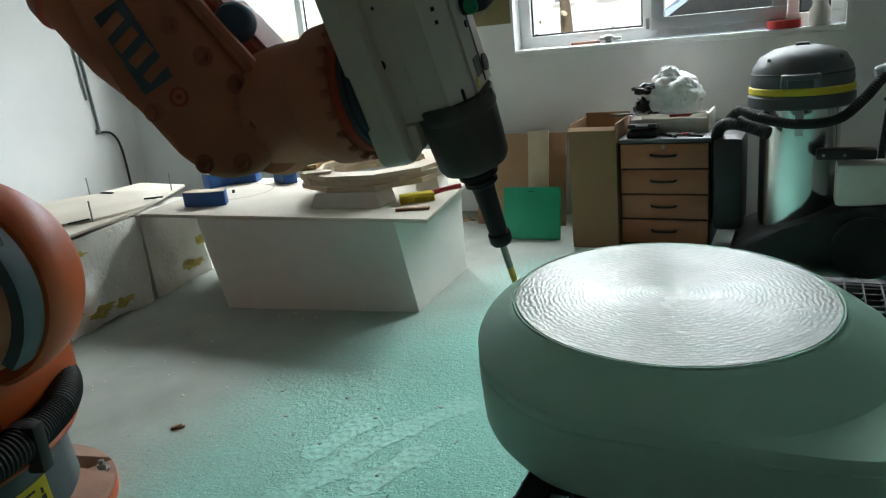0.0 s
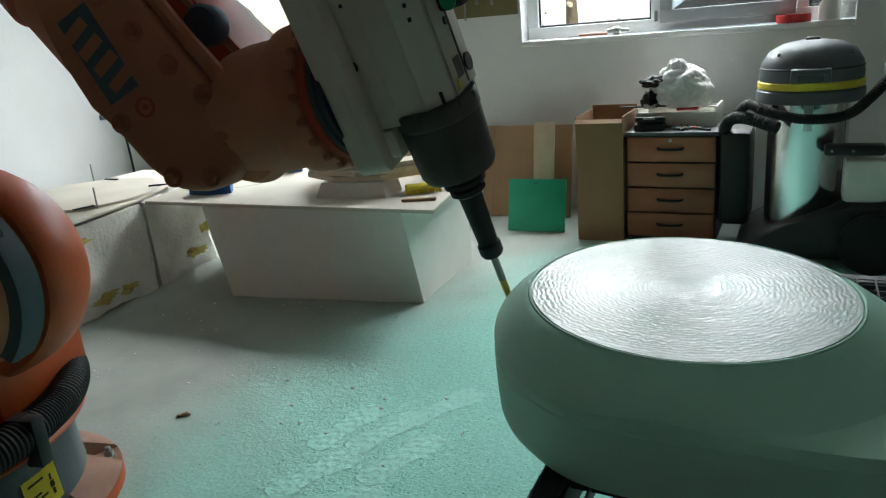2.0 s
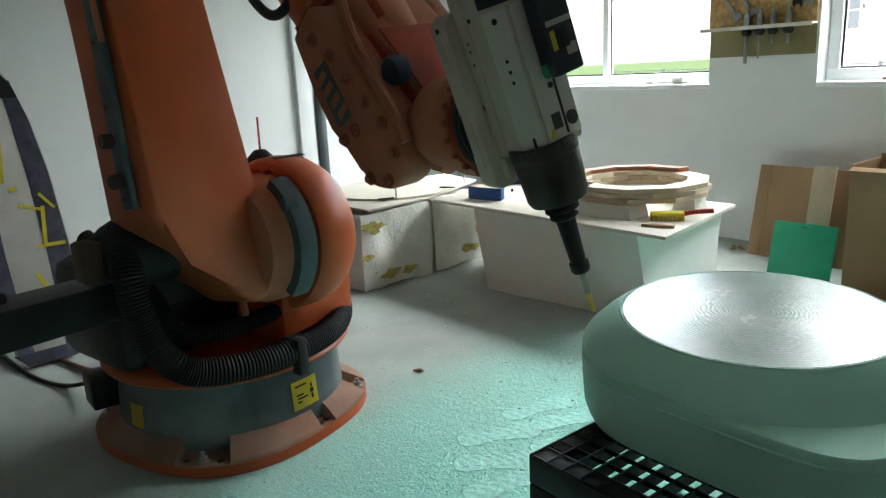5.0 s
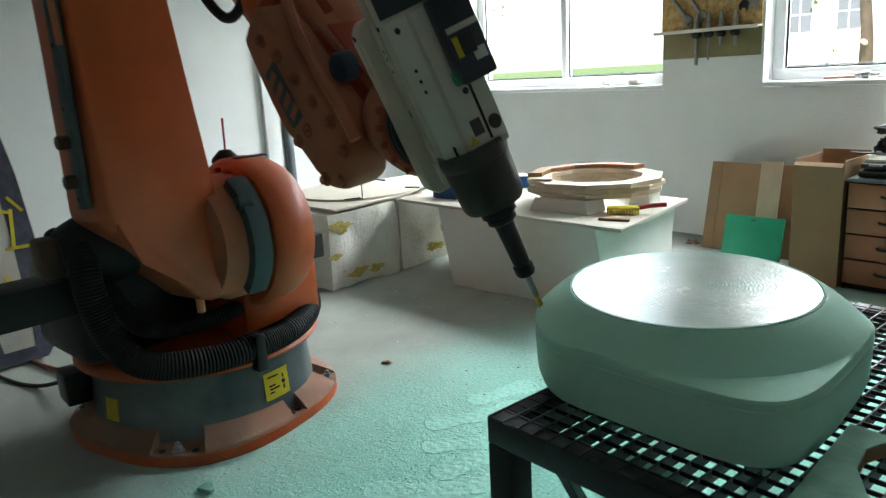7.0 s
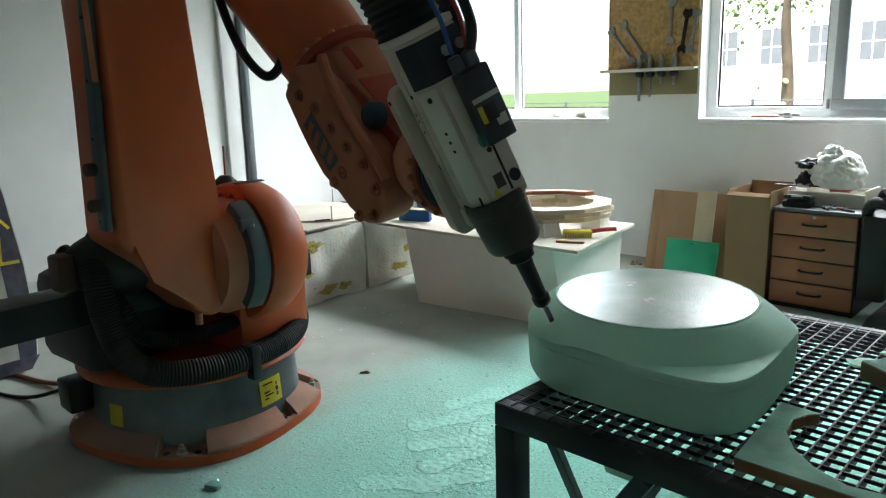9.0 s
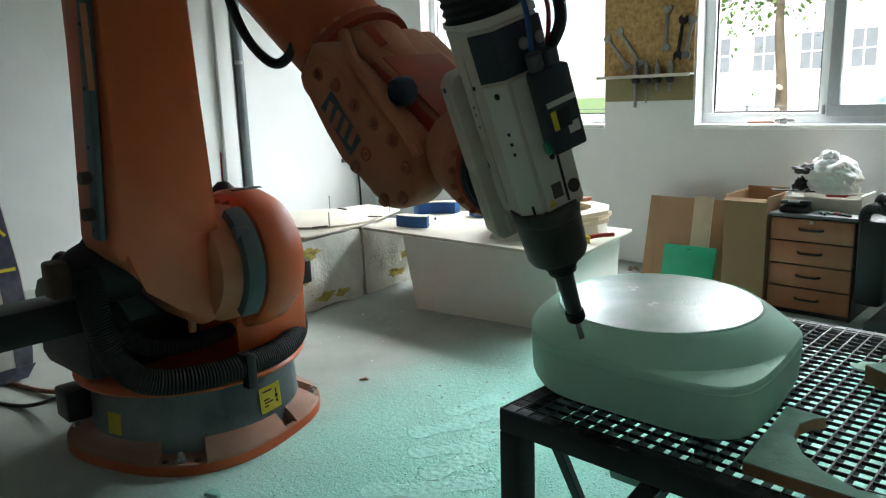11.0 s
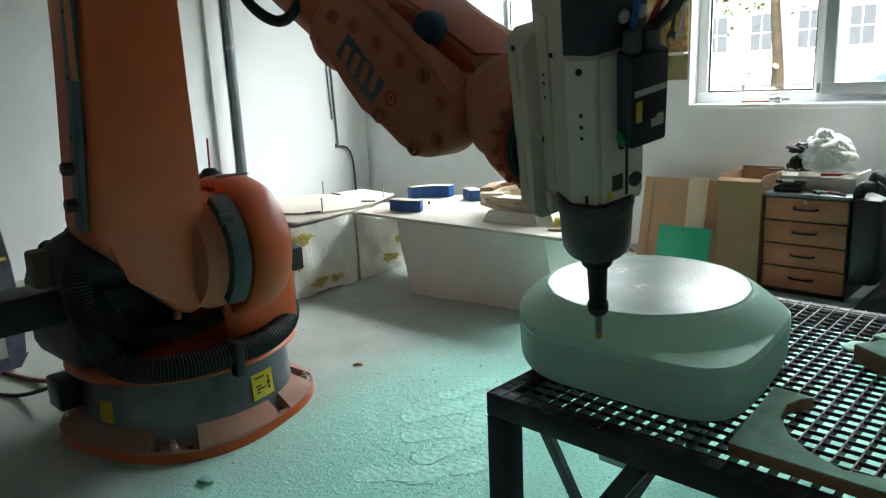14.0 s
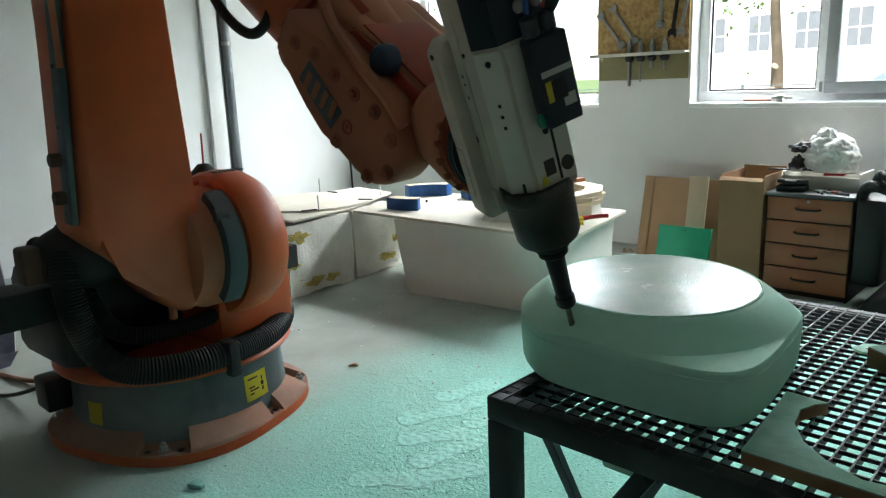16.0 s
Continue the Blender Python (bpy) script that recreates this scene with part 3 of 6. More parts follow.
for k in range(4):
    z0 = 0.03 + k * dh
    d = part("drawer", box(0.005, CW - 0.005, -0.006, 0.011, z0 + 0.004, z0 + dh - 0.004, 0.002), VENEER, cab)
    part("handle", tube([(CW / 2 - 0.06, -0.006, z0 + dh * 0.55), (CW / 2 - 0.05, -0.024, z0 + dh * 0.53), (CW / 2, -0.028, z0 + dh * 0.52), (CW / 2 + 0.05, -0.024, z0 + dh * 0.53), (CW / 2 + 0.06, -0.006, z0 + dh * 0.55)], 0.006, 8, 4), BLACK, d, "dark bowed handle")
    if k == 3:
        part("lock", cyl(0.009, 0, 0.006, 14, pose(CW / 2, -0.006, z0 + dh * 0.86, 90, 0, 0)), BARE, d)

tray = empty("wooden_tray", "offwhite open wooden tray on the drawer unit", "tray", pose(1.15, 4.36, CH))
for a in ((0, 0.40, 0, 0.012), (0, 0.40, 0.29, 0.302)):
    part("side", box(a[0], a[1], a[2], a[3], 0.0, 0.075, 0.002), OFFW, tray)
for a in ((0.0, 0.012), (0.388, 0.40)):
    part("end", box(a[0], a[1], 0.0125, 0.2895, 0.0, 0.095, 0.002), OFFW, tray)
part("bottom", box(0.0125, 0.3875, 0.0125, 0.2895, 0, 0.008), OFFW, tray)
th = empty("screwdriver", "red handled screwdriver lying in the tray", "screwdriver", pose(1.4, 4.46, CH + 0.085, 0, 90, 10))
part("handle", lathe([(0.006, -0.06), (0.016, -0.055), (0.013, 0.0), (0.016, 0.04), (0.006, 0.055)], 12), RED, th)
part("blade", cyl(0.004, 0.05, 0.14, 8), BARE, th)
th = empty("steel_rod", "thin dark steel rod across the tray", "rod", pose(1.2, 4.42, CH + 0.1, 0, 90, 4))
part("rod", cyl(0.005, -0.14, 0.2, 8), STEEL, th)
part("collar", cyl(0.012, -0.02, 0.04, 10, None, 0.002), BARE, th)


def lump(sx, sy, sz, seed, rough, sub=4, flat=-0.7):
    bm = bmesh.new()
    bmesh.ops.create_icosphere(bm, subdivisions=sub, radius=1.0)
    for v in bm.verts:
        d = v.co.copy()
        n = noise.turbulence(d * 1.6 + Vector((seed, 0, 0)), 4, True)
        v.co = d * (1 + rough * (n - 0.55))
        if v.co.z < flat:
            v.co.z = flat
        v.co = Vector((v.co.x * sx, v.co.y * sy, v.co.z * sz))
    return bm


bag = empty("plastic_bag", "crumpled white plastic bag full of things in the tray", "bag", pose(1.36, 4.5, CH + 0.075))
part("bag", lump(0.155, 0.125, 0.125, 3.1, 0.26, 5), BAG, bag).location = (0, 0, 0.1)
part("knot", lump(0.055, 0.045, 0.06, 7.7, 0.5, 3), BAG, bag).location = (-0.02, -0.02, 0.205)
gl = empty("work_glove", "pair of dark work gloves stuffed beside the bag", "gloves", pose(1.21, 4.46, CH + 0.09))
part("glove", lump(0.075, 0.06, 0.035, 1.3, 0.7, 3), BLACK, gl).location = (0.02, 0, 0.13)
part("glove", lump(0.05, 0.05, 0.06, 5.3, 0.7, 3), BLACK, gl).location = (0.0, 0, 0.04)
cal = empty("black_case", "small black plastic instrument case on the drawer unit", "case", pose(1.24, 4.275, CH, 0, 0, 3))
part("base", box(-0.075, 0.075, -0.05, 0.05, 0.001, 0.035, 0.01), BLACK, cal)
part("lid", box(-0.072, 0.072, -0.045, 0.05, 0.036, 0.06, 0.01, pose(0, 0, 0.005, -8, 0, 0)), BLACK, cal)
part("label", box(-0.03, 0.03, -0.0465, -0.045, 0.047, 0.056, 0, pose(0, 0, 0.005, -8, 0, 0)), OFFW, cal)
rn = random.Random(11)
for k in range(9):
    col = (CHIP, RED, BARE, STEEL)[k % 4]
    pen = empty("pen", "short coloured marker or bit on the drawer unit", "pen", pose(1.36 + rn.uniform(0, 0.17), 4.26 + rn.uniform(-0.03, 0.07), CH + 0.007, 0, 90, rn.uniform(-70, 70)), "pens on the drawer unit")
    part("barrel", cyl(0.006, -0.035, 0.03, 8, None, 0.001), col, pen)
    part("cap", cyl(0.0068, 0.03, 0.05, 8, None, 0.001), BLACK, pen)

# ---------------------------------------------------------------- carton, boards and sheet against the wall
ct = empty("cardboard_box", "tall open brown cardboard box beside the drawer unit", "box", pose(0.88, 4.17, 0))
part("front", box(0, 0.245, 0, 0.005, 0.002, 0.645), CARD, ct, smooth=False)
part("back", box(0, 0.245, 0.345, 0.35, 0.002, 0.68), CARD, ct, smooth=False)
part("side", box(0, 0.005, 0.0055, 0.3445, 0.002, 0.66), CARD, ct, smooth=False)
part("side", box(0.24, 0.245, 0.0055, 0.3445, 0.002, 0.66), CARD, ct, smooth=False)
part("bottom", box(0.0055, 0.2395, 0.0055, 0.3445, 0.002, 0.008), CARD, ct, smooth=False)
part("flap", box(0.0, 0.24, -0.03, 0.0, 0, 0.004, 0, pose(0.002, 0.003, 0.645, 35, 0, 0)), CARD, ct, smooth=False)


def lean(name, x, w, h, t, foot, tilt, mt, label, cat, turn=0.0):
    e = empty(name, label, cat, pose(x, foot, 0, -tilt, 0, turn))
    part("panel", box(0, w, 0, t, 0.001, h, 0.002), mt, e)
    return e


fr = lean("fibreboard_panel", 0.14, 0.57, 0.56, 0.012, 4.58, 12, MDF, "brown fibreboard panel leaning on the wall", "board")
part("border", box(0.0, 0.07, -0.006, -0.001, 0.0, 0.56, 0.002), MDF, fr)
lean("plywood_strip", 0.505, 0.125, 0.585, 0.015, 4.5, 10, PLY, "pale narrow plywood strip leaning on the panel", "board", 2)
gs = lean("green_sheet", 0.43, 0.335, 0.3, 0.025, 4.27, 14, GREENB, "green plastic sheet leaning on the boards", "sheet", 3)
part("staple", box(0.15, 0.18, -0.002, 0.0, 0.275, 0.279), BLACK, gs)
rn = random.Random(21)
for k in range(7):
    bm = lump(rn.uniform(0.01, 0.03), rn.uniform(0.01, 0.02), 0.009, k * 1.7, 0.8, 2)
    thing("debris", bm, MDF, "small dry crumb of debris by the wall", "debris", "debris by the wall").location = (rn.uniform(-0.15, 0.08), rn.uniform(4.55, 4.8), 0.006)

# ---------------------------------------------------------------- wet vacuum cleaner
vc = empty("vacuum_cleaner", "large grey industrial vacuum with polished steel drum", "vacuum cleaner", pose(1.96, 4.2, 0))
part("drum", lathe([(0.165, 0.17), (0.168, 0.19), (0.168, 0.7), (0.172, 0.72)], 48), CHROME, vc, "polished steel drum")
part("drum_band", lathe([(0.212, 0.715), (0.222, 0.725), (0.222, 0.765), (0.21, 0.775)], 48), GREYP, vc)
part("yellow_ring", lathe([(0.214, 0.775), (0.219, 0.78), (0.219, 0.803), (0.212, 0.808)], 48), YELLOW, vc, "yellow sealing ring")
hd = part("motor_head", lathe([(0.211, 0.808), (0.214, 0.83), (0.205, 0.885), (0.175, 0.935), (0.12, 0.965), (0.05, 0.978), (0, 0.979)], 48), GREYP, vc, "grey domed motor head")
part("knob", box(-0.03, 0.03, -0.03, 0.03, 0.972, 0.99, 0.008), BLACK, hd)
part("head_seam", lathe([(0.212, 0.86), (0.2125, 0.864), (0.209, 0.868)], 48), BLACK, hd)
part("handle", join(box(-0.075, 0.075, -0.25, -0.225, 0.845, 0.87, 0.008), box(-0.078, -0.05, -0.245, -0.19, 0.81, 0.87, 0.008), box(0.05, 0.078, -0.245, -0.19, 0.81, 0.87, 0.008)), GREYP, hd, "grey carrying handle")
for sx in (-0.13, 0.15):
    part("screw", cyl(0.008, 0, 0.006, 10, pose(sx, -0.13, 0.925, 40, 0, 0)), BLACK, hd)
part("latch", box(-0.018, 0.018, -0.19, -0.168, 0.6, 0.74, 0.004), BARE, vc)
part("chassis", prism([(-0.3, -0.02), (-0.24, 0.09), (-0.05, 0.17), (0.2, 0.26), (0.42, 0.3), (0.45, 0.2), (0.42, 0.03)], -0.27, 0.27, 0.03, Matrix(((1, 0, 0, 0), (0, 0, 1, 0), (0, 1, 0, 0.03), (0, 0, 0, 1)))), BLACK, vc, "sloping black chassis")
for yy in (-0.31, 0.31):
    wh = part("wheel", lathe([(0.05, -0.025), (0.125, -0.025), (0.135, -0.01), (0.135, 0.01), (0.125, 0.025), (0.05, 0.025)], 32, pose(0.28, yy, 0.136, 90, 0, 0)), RUBBER, vc)
    part("rim", cyl(0.1, -0.018, 0.018, 28, pose(0.28, yy, 0.136, 90, 0, 0), 0.004), BLACK, wh)
part("castor", cyl(0.035, -0.015, 0.015, 16, pose(-0.22, 0, 0.036, 90, 0, 0), 0.004), BLACK, vc)
part("hose", tube([(-0.3, 0.02, 0.66), (-0.24, -0.16, 0.72), (-0.17, -0.24, 0.7), (-0.02, -0.29, 0.67), (0.14, -0.27, 0.68), (0.24, -0.18, 0.75), (0.32, -0.08, 0.83), (0.4, -0.02, 0.84)], 0.023, 12, 10, 0.003, 0.014), RUBBER, vc, "black corrugated suction hose")
part("hose", tube([(-0.12, -0.2, 0.62), (-0.26, -0.12, 0.655), (-0.34, -0.02, 0.62), (-0.36, 0.03, 0.5), (-0.34, 0.06, 0.2)], 0.029, 12, 8, 0.003, 0.014), RUBBER, vc, "thick black corrugated hose")
part("side_tank", box(-0.37, -0.23, -0.05, 0.22, 0.12, 0.58, 0.03), BLACK, vc)
part("push_handle", tube([(0.33, 0.1, 0.25), (0.36, 0.08, 0.7), (0.42, 0.05, 0.98), (0.5, 0.04, 1.12)], 0.016, 10), BLACK, vc, "black tubular push handle")
part("nozzle_holder", box(0.07, 0.3, -0.23, -0.15, 0.5, 0.545, 0.012), BLACK, vc)
for sx in (0.1, 0.18):
    part("screw", cyl(0.006, 0, 0.005, 10, pose(sx, -0.23, 0.522, 90, 0, 0)), BARE, vc)
part("canister", box(0.15, 0.355, -0.25, -0.1, 0.3, 0.485, 0.02), OFFW, vc, "offwhite plastic canister")
part("hose_coupling", lathe([(0.025, -0.08), (0.03, -0.07), (0.03, 0.0), (0.024, 0.02), (0.024, 0.09)], 16, pose(0.36, -0.05, 0.86, 0, 75, 10)), GREY_AND_SHADE, vc, "grey hose coupling")
for k in range(5):
    part("cable_loop", tube([(0.32 + 0.02 * k, -0.1, 0.74 + 0.01 * k), (0.4, -0.13, 0.66 - 0.015 * k), (0.5, -0.1, 0.72), (0.46, -0.06, 0.82), (0.34, -0.06, 0.8)], 0.006, 6), BLACK, vc)

# ---------------------------------------------------------------- polystyrene table
blk = empty("polystyrene_block", "white polystyrene block, slightly tapered, carrying a board", "block")


def hexa(lo, hi, z0, z1, cuts=6, wob=0.004, seed=1):
    bm = bmesh.new()
    a = [bm.verts.new((*p, z0)) for p in lo]
    b = [bm.verts.new((*p, z1)) for p in hi]
    bm.faces.new(a[::-1]), bm.faces.new(b)
    for i in range(4):
        bm.faces.new((a[i], a[(i + 1) % 4], b[(i + 1) % 4], b[i]))
    bmesh.ops.subdivide_edges(bm, edges=bm.edges[:], cuts=cuts, use_grid_fill=True)
    bm.normal_update()
    for v in bm.verts:
        k = noise.turbulence(v.co * 6 + Vector((seed, 2, 3)), 4, False)
        v.co += v.normal * k * wob
    return bm


part("block", hexa([(-0.5, 2.97), (0.475, 3.12), (0.44, 3.72), (-0.53, 3.6)], [(-0.62, 2.99), (0.44, 3.05), (0.41, 3.8), (-0.63, 3.7)], 0.001, 0.438, 8, 0.006), STYRO, blk)
brd = empty("board_top", "thin pale board laid flat over the polystyrene block", "board", pose(0, 0, 0.44))
part("board", prism([(-1.0, 2.99), (0.61, 3.03), (0.45, 3.87), (-1.12, 3.84)], 0.0, 0.017, 0.002), BOARDTOP, brd)
ZB = 0.457


def arc_piece(cx, cy, r0, r1, a0, a1, z0, z1, n=8, bev=0.002):
    pts = [(cx + r1 * math.cos(radians(a0 + (a1 - a0) * i / n)), cy + r1 * math.sin(radians(a0 + (a1 - a0) * i / n))) for i in range(n + 1)]
    pts += [(cx + r0 * math.cos(radians(a1 - (a1 - a0) * i / n)), cy + r0 * math.sin(radians(a1 - (a1 - a0) * i / n))) for i in range(n + 1)]
    return prism(pts, z0, z1, bev)


# blue curved blocks round a drawn circle
for a0, a1, hh in ((262, 303, 0.072), (105, 164, 0.08), (46, 76, 0.072)):
    b_ = empty("blue_block", "curved blue painted wooden block on the board", "block", pose(-0.8, 3.48, ZB), "blue blocks on the board")
    part("block", arc_piece(0, 0, 0.26, 0.34, a0, a1, 0.0, hh), BLUE, b_)
    part("top_face", arc_piece(0, 0, 0.262, 0.338, a0 + 0.4, a1 - 0.4, hh + 0.0005, hh + 0.003, 8, 0.0), PLY, b_, "bare wooden top face")
part("scribed_line", lathe([(0.2, 0.0172), (0.203, 0.0182), (0.206, 0.0172)], 48, pose(-0.8, 3.48, 0), cap=False), CARD, brd)
part("pin", cyl(0.008, 0.017, 0.035, 10, pose(-0.8, 3.46, 0), 0.002), BLACK, brd)

# segmented plywood rings on a foam foot
ring = empty("plywood_ring", "stacked segmented plywood ring on foam feet", "ring", pose(0.06, 3.56, ZB))
part("foot", hexa([(-0.13, -0.40), (0.23, -0.36), (0.22, -0.2), (-0.12, -0.22)], [(-0.1, -0.385), (0.2, -0.345), (0.2, -0.2), (-0.1, -0.22)], 0.001, 0.068, 4, 0.003), STYRO, ring, "pale foam foot")
part("foot", hexa([(0.22, 0.0), (0.34, 0.02), (0.33, 0.14), (0.22, 0.13)], [(0.23, 0.01), (0.33, 0.02), (0.32, 0.13), (0.23, 0.12)], 0.001, 0.068, 4, 0.003), STYRO, ring, "pale foam foot")


def segment(R, r, k, n, z0, z1, off=0.0):
    a0, a1 = 360 / n * k + off, 360 / n * (k + 1) + off
    p = [(R * math.cos(radians(a)), R * math.sin(radians(a))) for a in (a0, a1)] + [(r * math.cos(radians(a)), r * math.sin(radians(a))) for a in (a1, a0)]
    return prism(p, z0, z1, 0.0015)


for lay in range(3):
    for k in range(10):
        part("segment", segment(0.375, 0.265, k, 10, 0.07 + 0.025 * lay, 0.0935 + 0.025 * lay, 12 + lay * 18), PLY, ring, smooth=False)
for k in (2, 3, 4, 5):
    part("segment", segment(0.37, 0.29, k, 10, 0.146, 0.168, 6), VENEER if k < 5 else MDF, ring, "reddish wooden top segment", smooth=False)
part("offcut", box(-0.09, 0.04, -0.02, 0.02, 0.147, 0.157, 0.002, pose(-0.1, -0.3, 0, 0, 0, 25)), PLY, ring)

br = empty("brush", "yellow bristle brush with red handle on the board", "brush", pose(0.42, 3.33, ZB, 0, 0, 35))
part("head", box(-0.09, 0.07, -0.03, 0.03, 0.022, 0.04, 0.006), YELLOW, br)
for k in range(12):
    for j in range(3):
        part("bristle_tuft", cyl(0.006, 0.001, 0.022, 5, pose(-0.085 + 0.0135 * k, -0.022 + 0.022 * j, 0)), YELLOW, br)
part("handle", tube([(0.065, 0, 0.032), (0.12, 0.01, 0.04), (0.2, 0.015, 0.045)], 0.012, 10, 5), RED, br, "red plastic handle")
sk = empty("wood_stick", "narrow grey wooden offcut on the board", "stick", pose(0.47, 3.17, ZB, 0, 0, 20))
part("stick", box(-0.075, 0.075, -0.012, 0.012, 0.0005, 0.013, 0.002), MDF, sk)

# ---------------------------------------------------------------- weathered polystyrene block with round template
sb = empty("old_polystyrene_block", "chipped weathered polystyrene blocks with yellow foam patches", "block")
part("block", hexa([(-0.955, 2.44), (-1.0, 2.96), (-1.62, 2.95), (-1.6, 2.38)], [(-0.965, 2.45), (-1.01, 2.96), (-1.62, 2.96), (-1.6, 2.4)], 0.002, 0.445, 12, 0.022, 4), STYRO_OLD, sb)
part("block", hexa([(-1.01, 3.0), (-1.075, 3.45), (-1.65, 3.4), (-1.64, 3.0)], [(-1.02, 3.0), (-1.08, 3.44), (-1.65, 3.4), (-1.64, 3.0)], 0.002, 0.44, 12, 0.028, 9), STYRO_OLD, sb)
part("joint", hexa([(-1.03, 2.93), (-1.04, 3.03), (-1.6, 3.03), (-1.6, 2.93)], [(-1.03, 2.93), (-1.04, 3.03), (-1.6, 3.03), (-1.6, 2.93)], 0.004, 0.43, 8, 0.02, 2), STYRO, sb)
for x, y, z, s in ((-0.955, 2.52, 0.37, 0.05), (-0.97, 2.6, 0.08, 0.06), (-0.99, 2.75, 0.07, 0.05), (-1.05, 3.3, 0.09, 0.05), (-1.07, 3.42, 0.2, 0.05), (-0.95, 2.47, 0.2, 0.03)):
    part("foam_patch", lump(0.009, s * 1.5, s * 0.55, x * 7 + z * 5, 1.5, 4, -2), YFOAM, sb, "yellow hardened foam").location = (x, y, z)
tm = empty("round_template", "pale board with a round cut plywood template on top", "template", pose(0, 0, 0.457))
part("board", prism([(-0.96, 2.5), (-1.02, 3.0), (-1.3, 3.6), (-1.72, 3.65), (-1.8, 3.0), (-1.7, 2.45)], 0.0, 0.014, 0.002), BOARDTOP, tm)
part("disc", lathe([(0.0, 0.015), (0.4, 0.015), (0.4, 0.028), (0.0, 0.028)], 56, pose(-1.43, 2.98, 0)), BOARDTOP, tm)
for x, y in ((-1.08, 2.78), (-1.25, 3.45), (-1.68, 2.62), (-1.75, 3.3)):
    part("pin", cyl(0.004, 0.012, 0.12, 6, pose(x, y, 0, 3, 4, 0)), BARE, tm)
for x, y, a in ((-1.12, 3.2, 30), (-1.1, 2.72, 70), (-1.6, 3.3, 0)):
    part("clip", box(-0.05, 0.05, -0.008, 0.008, 0.0285, 0.036, 0.002, pose(x, y, 0, 0, 0, a)), STEEL, tm)

# ---------------------------------------------------------------- milling table with grating
GX0, GX1, GY0, GY1, GZ = 1.665, 3.15, 1.135, 2.175, 0.595
tbl = empty("grating_table", "black welded steel table with open grating top", "table")
part("front_rail", box(GX0, GX1, GY0, GY0 + 0.045, GZ - 0.052, GZ - 0.001, 0.003), STEEL, tbl)
part("back_rail", box(GX0, GX1, GY1 - 0.045, GY1, GZ - 0.052, GZ - 0.001, 0.003), STEEL, tbl)
part("side_rail", box(GX0, GX0 + 0.045, GY0 + 0.046, GY1 - 0.046, GZ - 0.052, GZ - 0.001, 0.003), STEEL, tbl)
part("side_rail", box(GX1 - 0.045, GX1, GY0 + 0.046, GY1 - 0.046, GZ - 0.052, GZ - 0.001, 0.003), STEEL, tbl)
part("cross_rail", box(2.38, 2.42, GY0 + 0.046, GY1 - 0.046, GZ - 0.08, GZ - 0.034, 0.003), STEEL, tbl)
for x in (GX0, GX1 - 0.055):
    for y in (GY0, GY1 - 0.055):
        part("leg", box(x, x + 0.055, y, y + 0.055, 0.001, GZ - 0.053, 0.003), STEEL, tbl)
part("brace", beam((GX0 + 0.1, GY0 + 0.06, GZ - 0.056), (GX0 + 0.03, GY0 + 0.4, 0.02), 0.022), STEEL, tbl)
part("brace", beam((2.02, GY0 + 0.05, GZ - 0.07), (1.74, GY0 + 0.25, 0.05), 0.03), STEEL, tbl)
part("brace", beam((2.02, GY0 + 0.022, GZ - 0.055), (1.75, GY0 + 0.022, 0.12), 0.035), STEEL, tbl)
part("gusset", prism([(0, 0), (0.16, 0), (0.1, -0.1), (0.03, -0.1)], -0.003, 0.003, 0, Matrix(((1, 0, 0, GX0 + 0.13), (0, 0, 1, GY0 + 0.2), (0, 1, 0, GZ - 0.09), (0, 0, 0, 1)))), FOAM, tbl, smooth=False)
pit = 0.0335
gb = None
nbar = int((GX1 - GX0 - 0.006) / pit)
for k in range(nbar + 1):
    if gb is None:
        gb = part("grating_bar", box(-0.0016, 0.0016, GY0 + 0.001, GY1 - 0.001, GZ - 0.022, GZ + 0.001), STEEL, tbl, smooth=False)
    else:
        o = new("grating_bar", gb.data)
        o.parent = tbl
        gb2 = o
    (gb if k == 0 else gb2).location = (GX0 + 0.004 + pit * k, 0, 0)
gr = None
for k in range(int((GY1 - GY0 - 0.006) / pit) + 1):
    o = new("cross_bar", gr) if gr else part("cross_bar", box(GX0 + 0.001, GX1 - 0.001, -0.0016, 0.0016, GZ - 0.007, GZ + 0.0005), STEEL, tbl, smooth=False)
    gr = o.data
    o.parent = tbl
    o.location = (0, GY0 + 0.004 + pit * k, 0)

# ---------------------------------------------------------------- the milled piece
PX, PY = 1.835, 1.585


def outline(a, k):
    """Radius of the piece's side at an angle: round to the west, squarer at the south-east corner."""
    c, s = math.cos(a), math.sin(a)
    n = 2.3 + 4.0 * max(0.0, math.cos(a + radians(38))) ** 2 - 0.7 * max(0.0, math.cos(a - radians(48))) ** 2
    r = (abs(c / (0.314 if c < 0 else 0.314 - (0.032 + 0.034 * s) * min(1.0, 4 * c))) ** n + abs(s / (0.335 if s < 0 else 0.31)) ** n) ** (-1 / n)
    return r * k


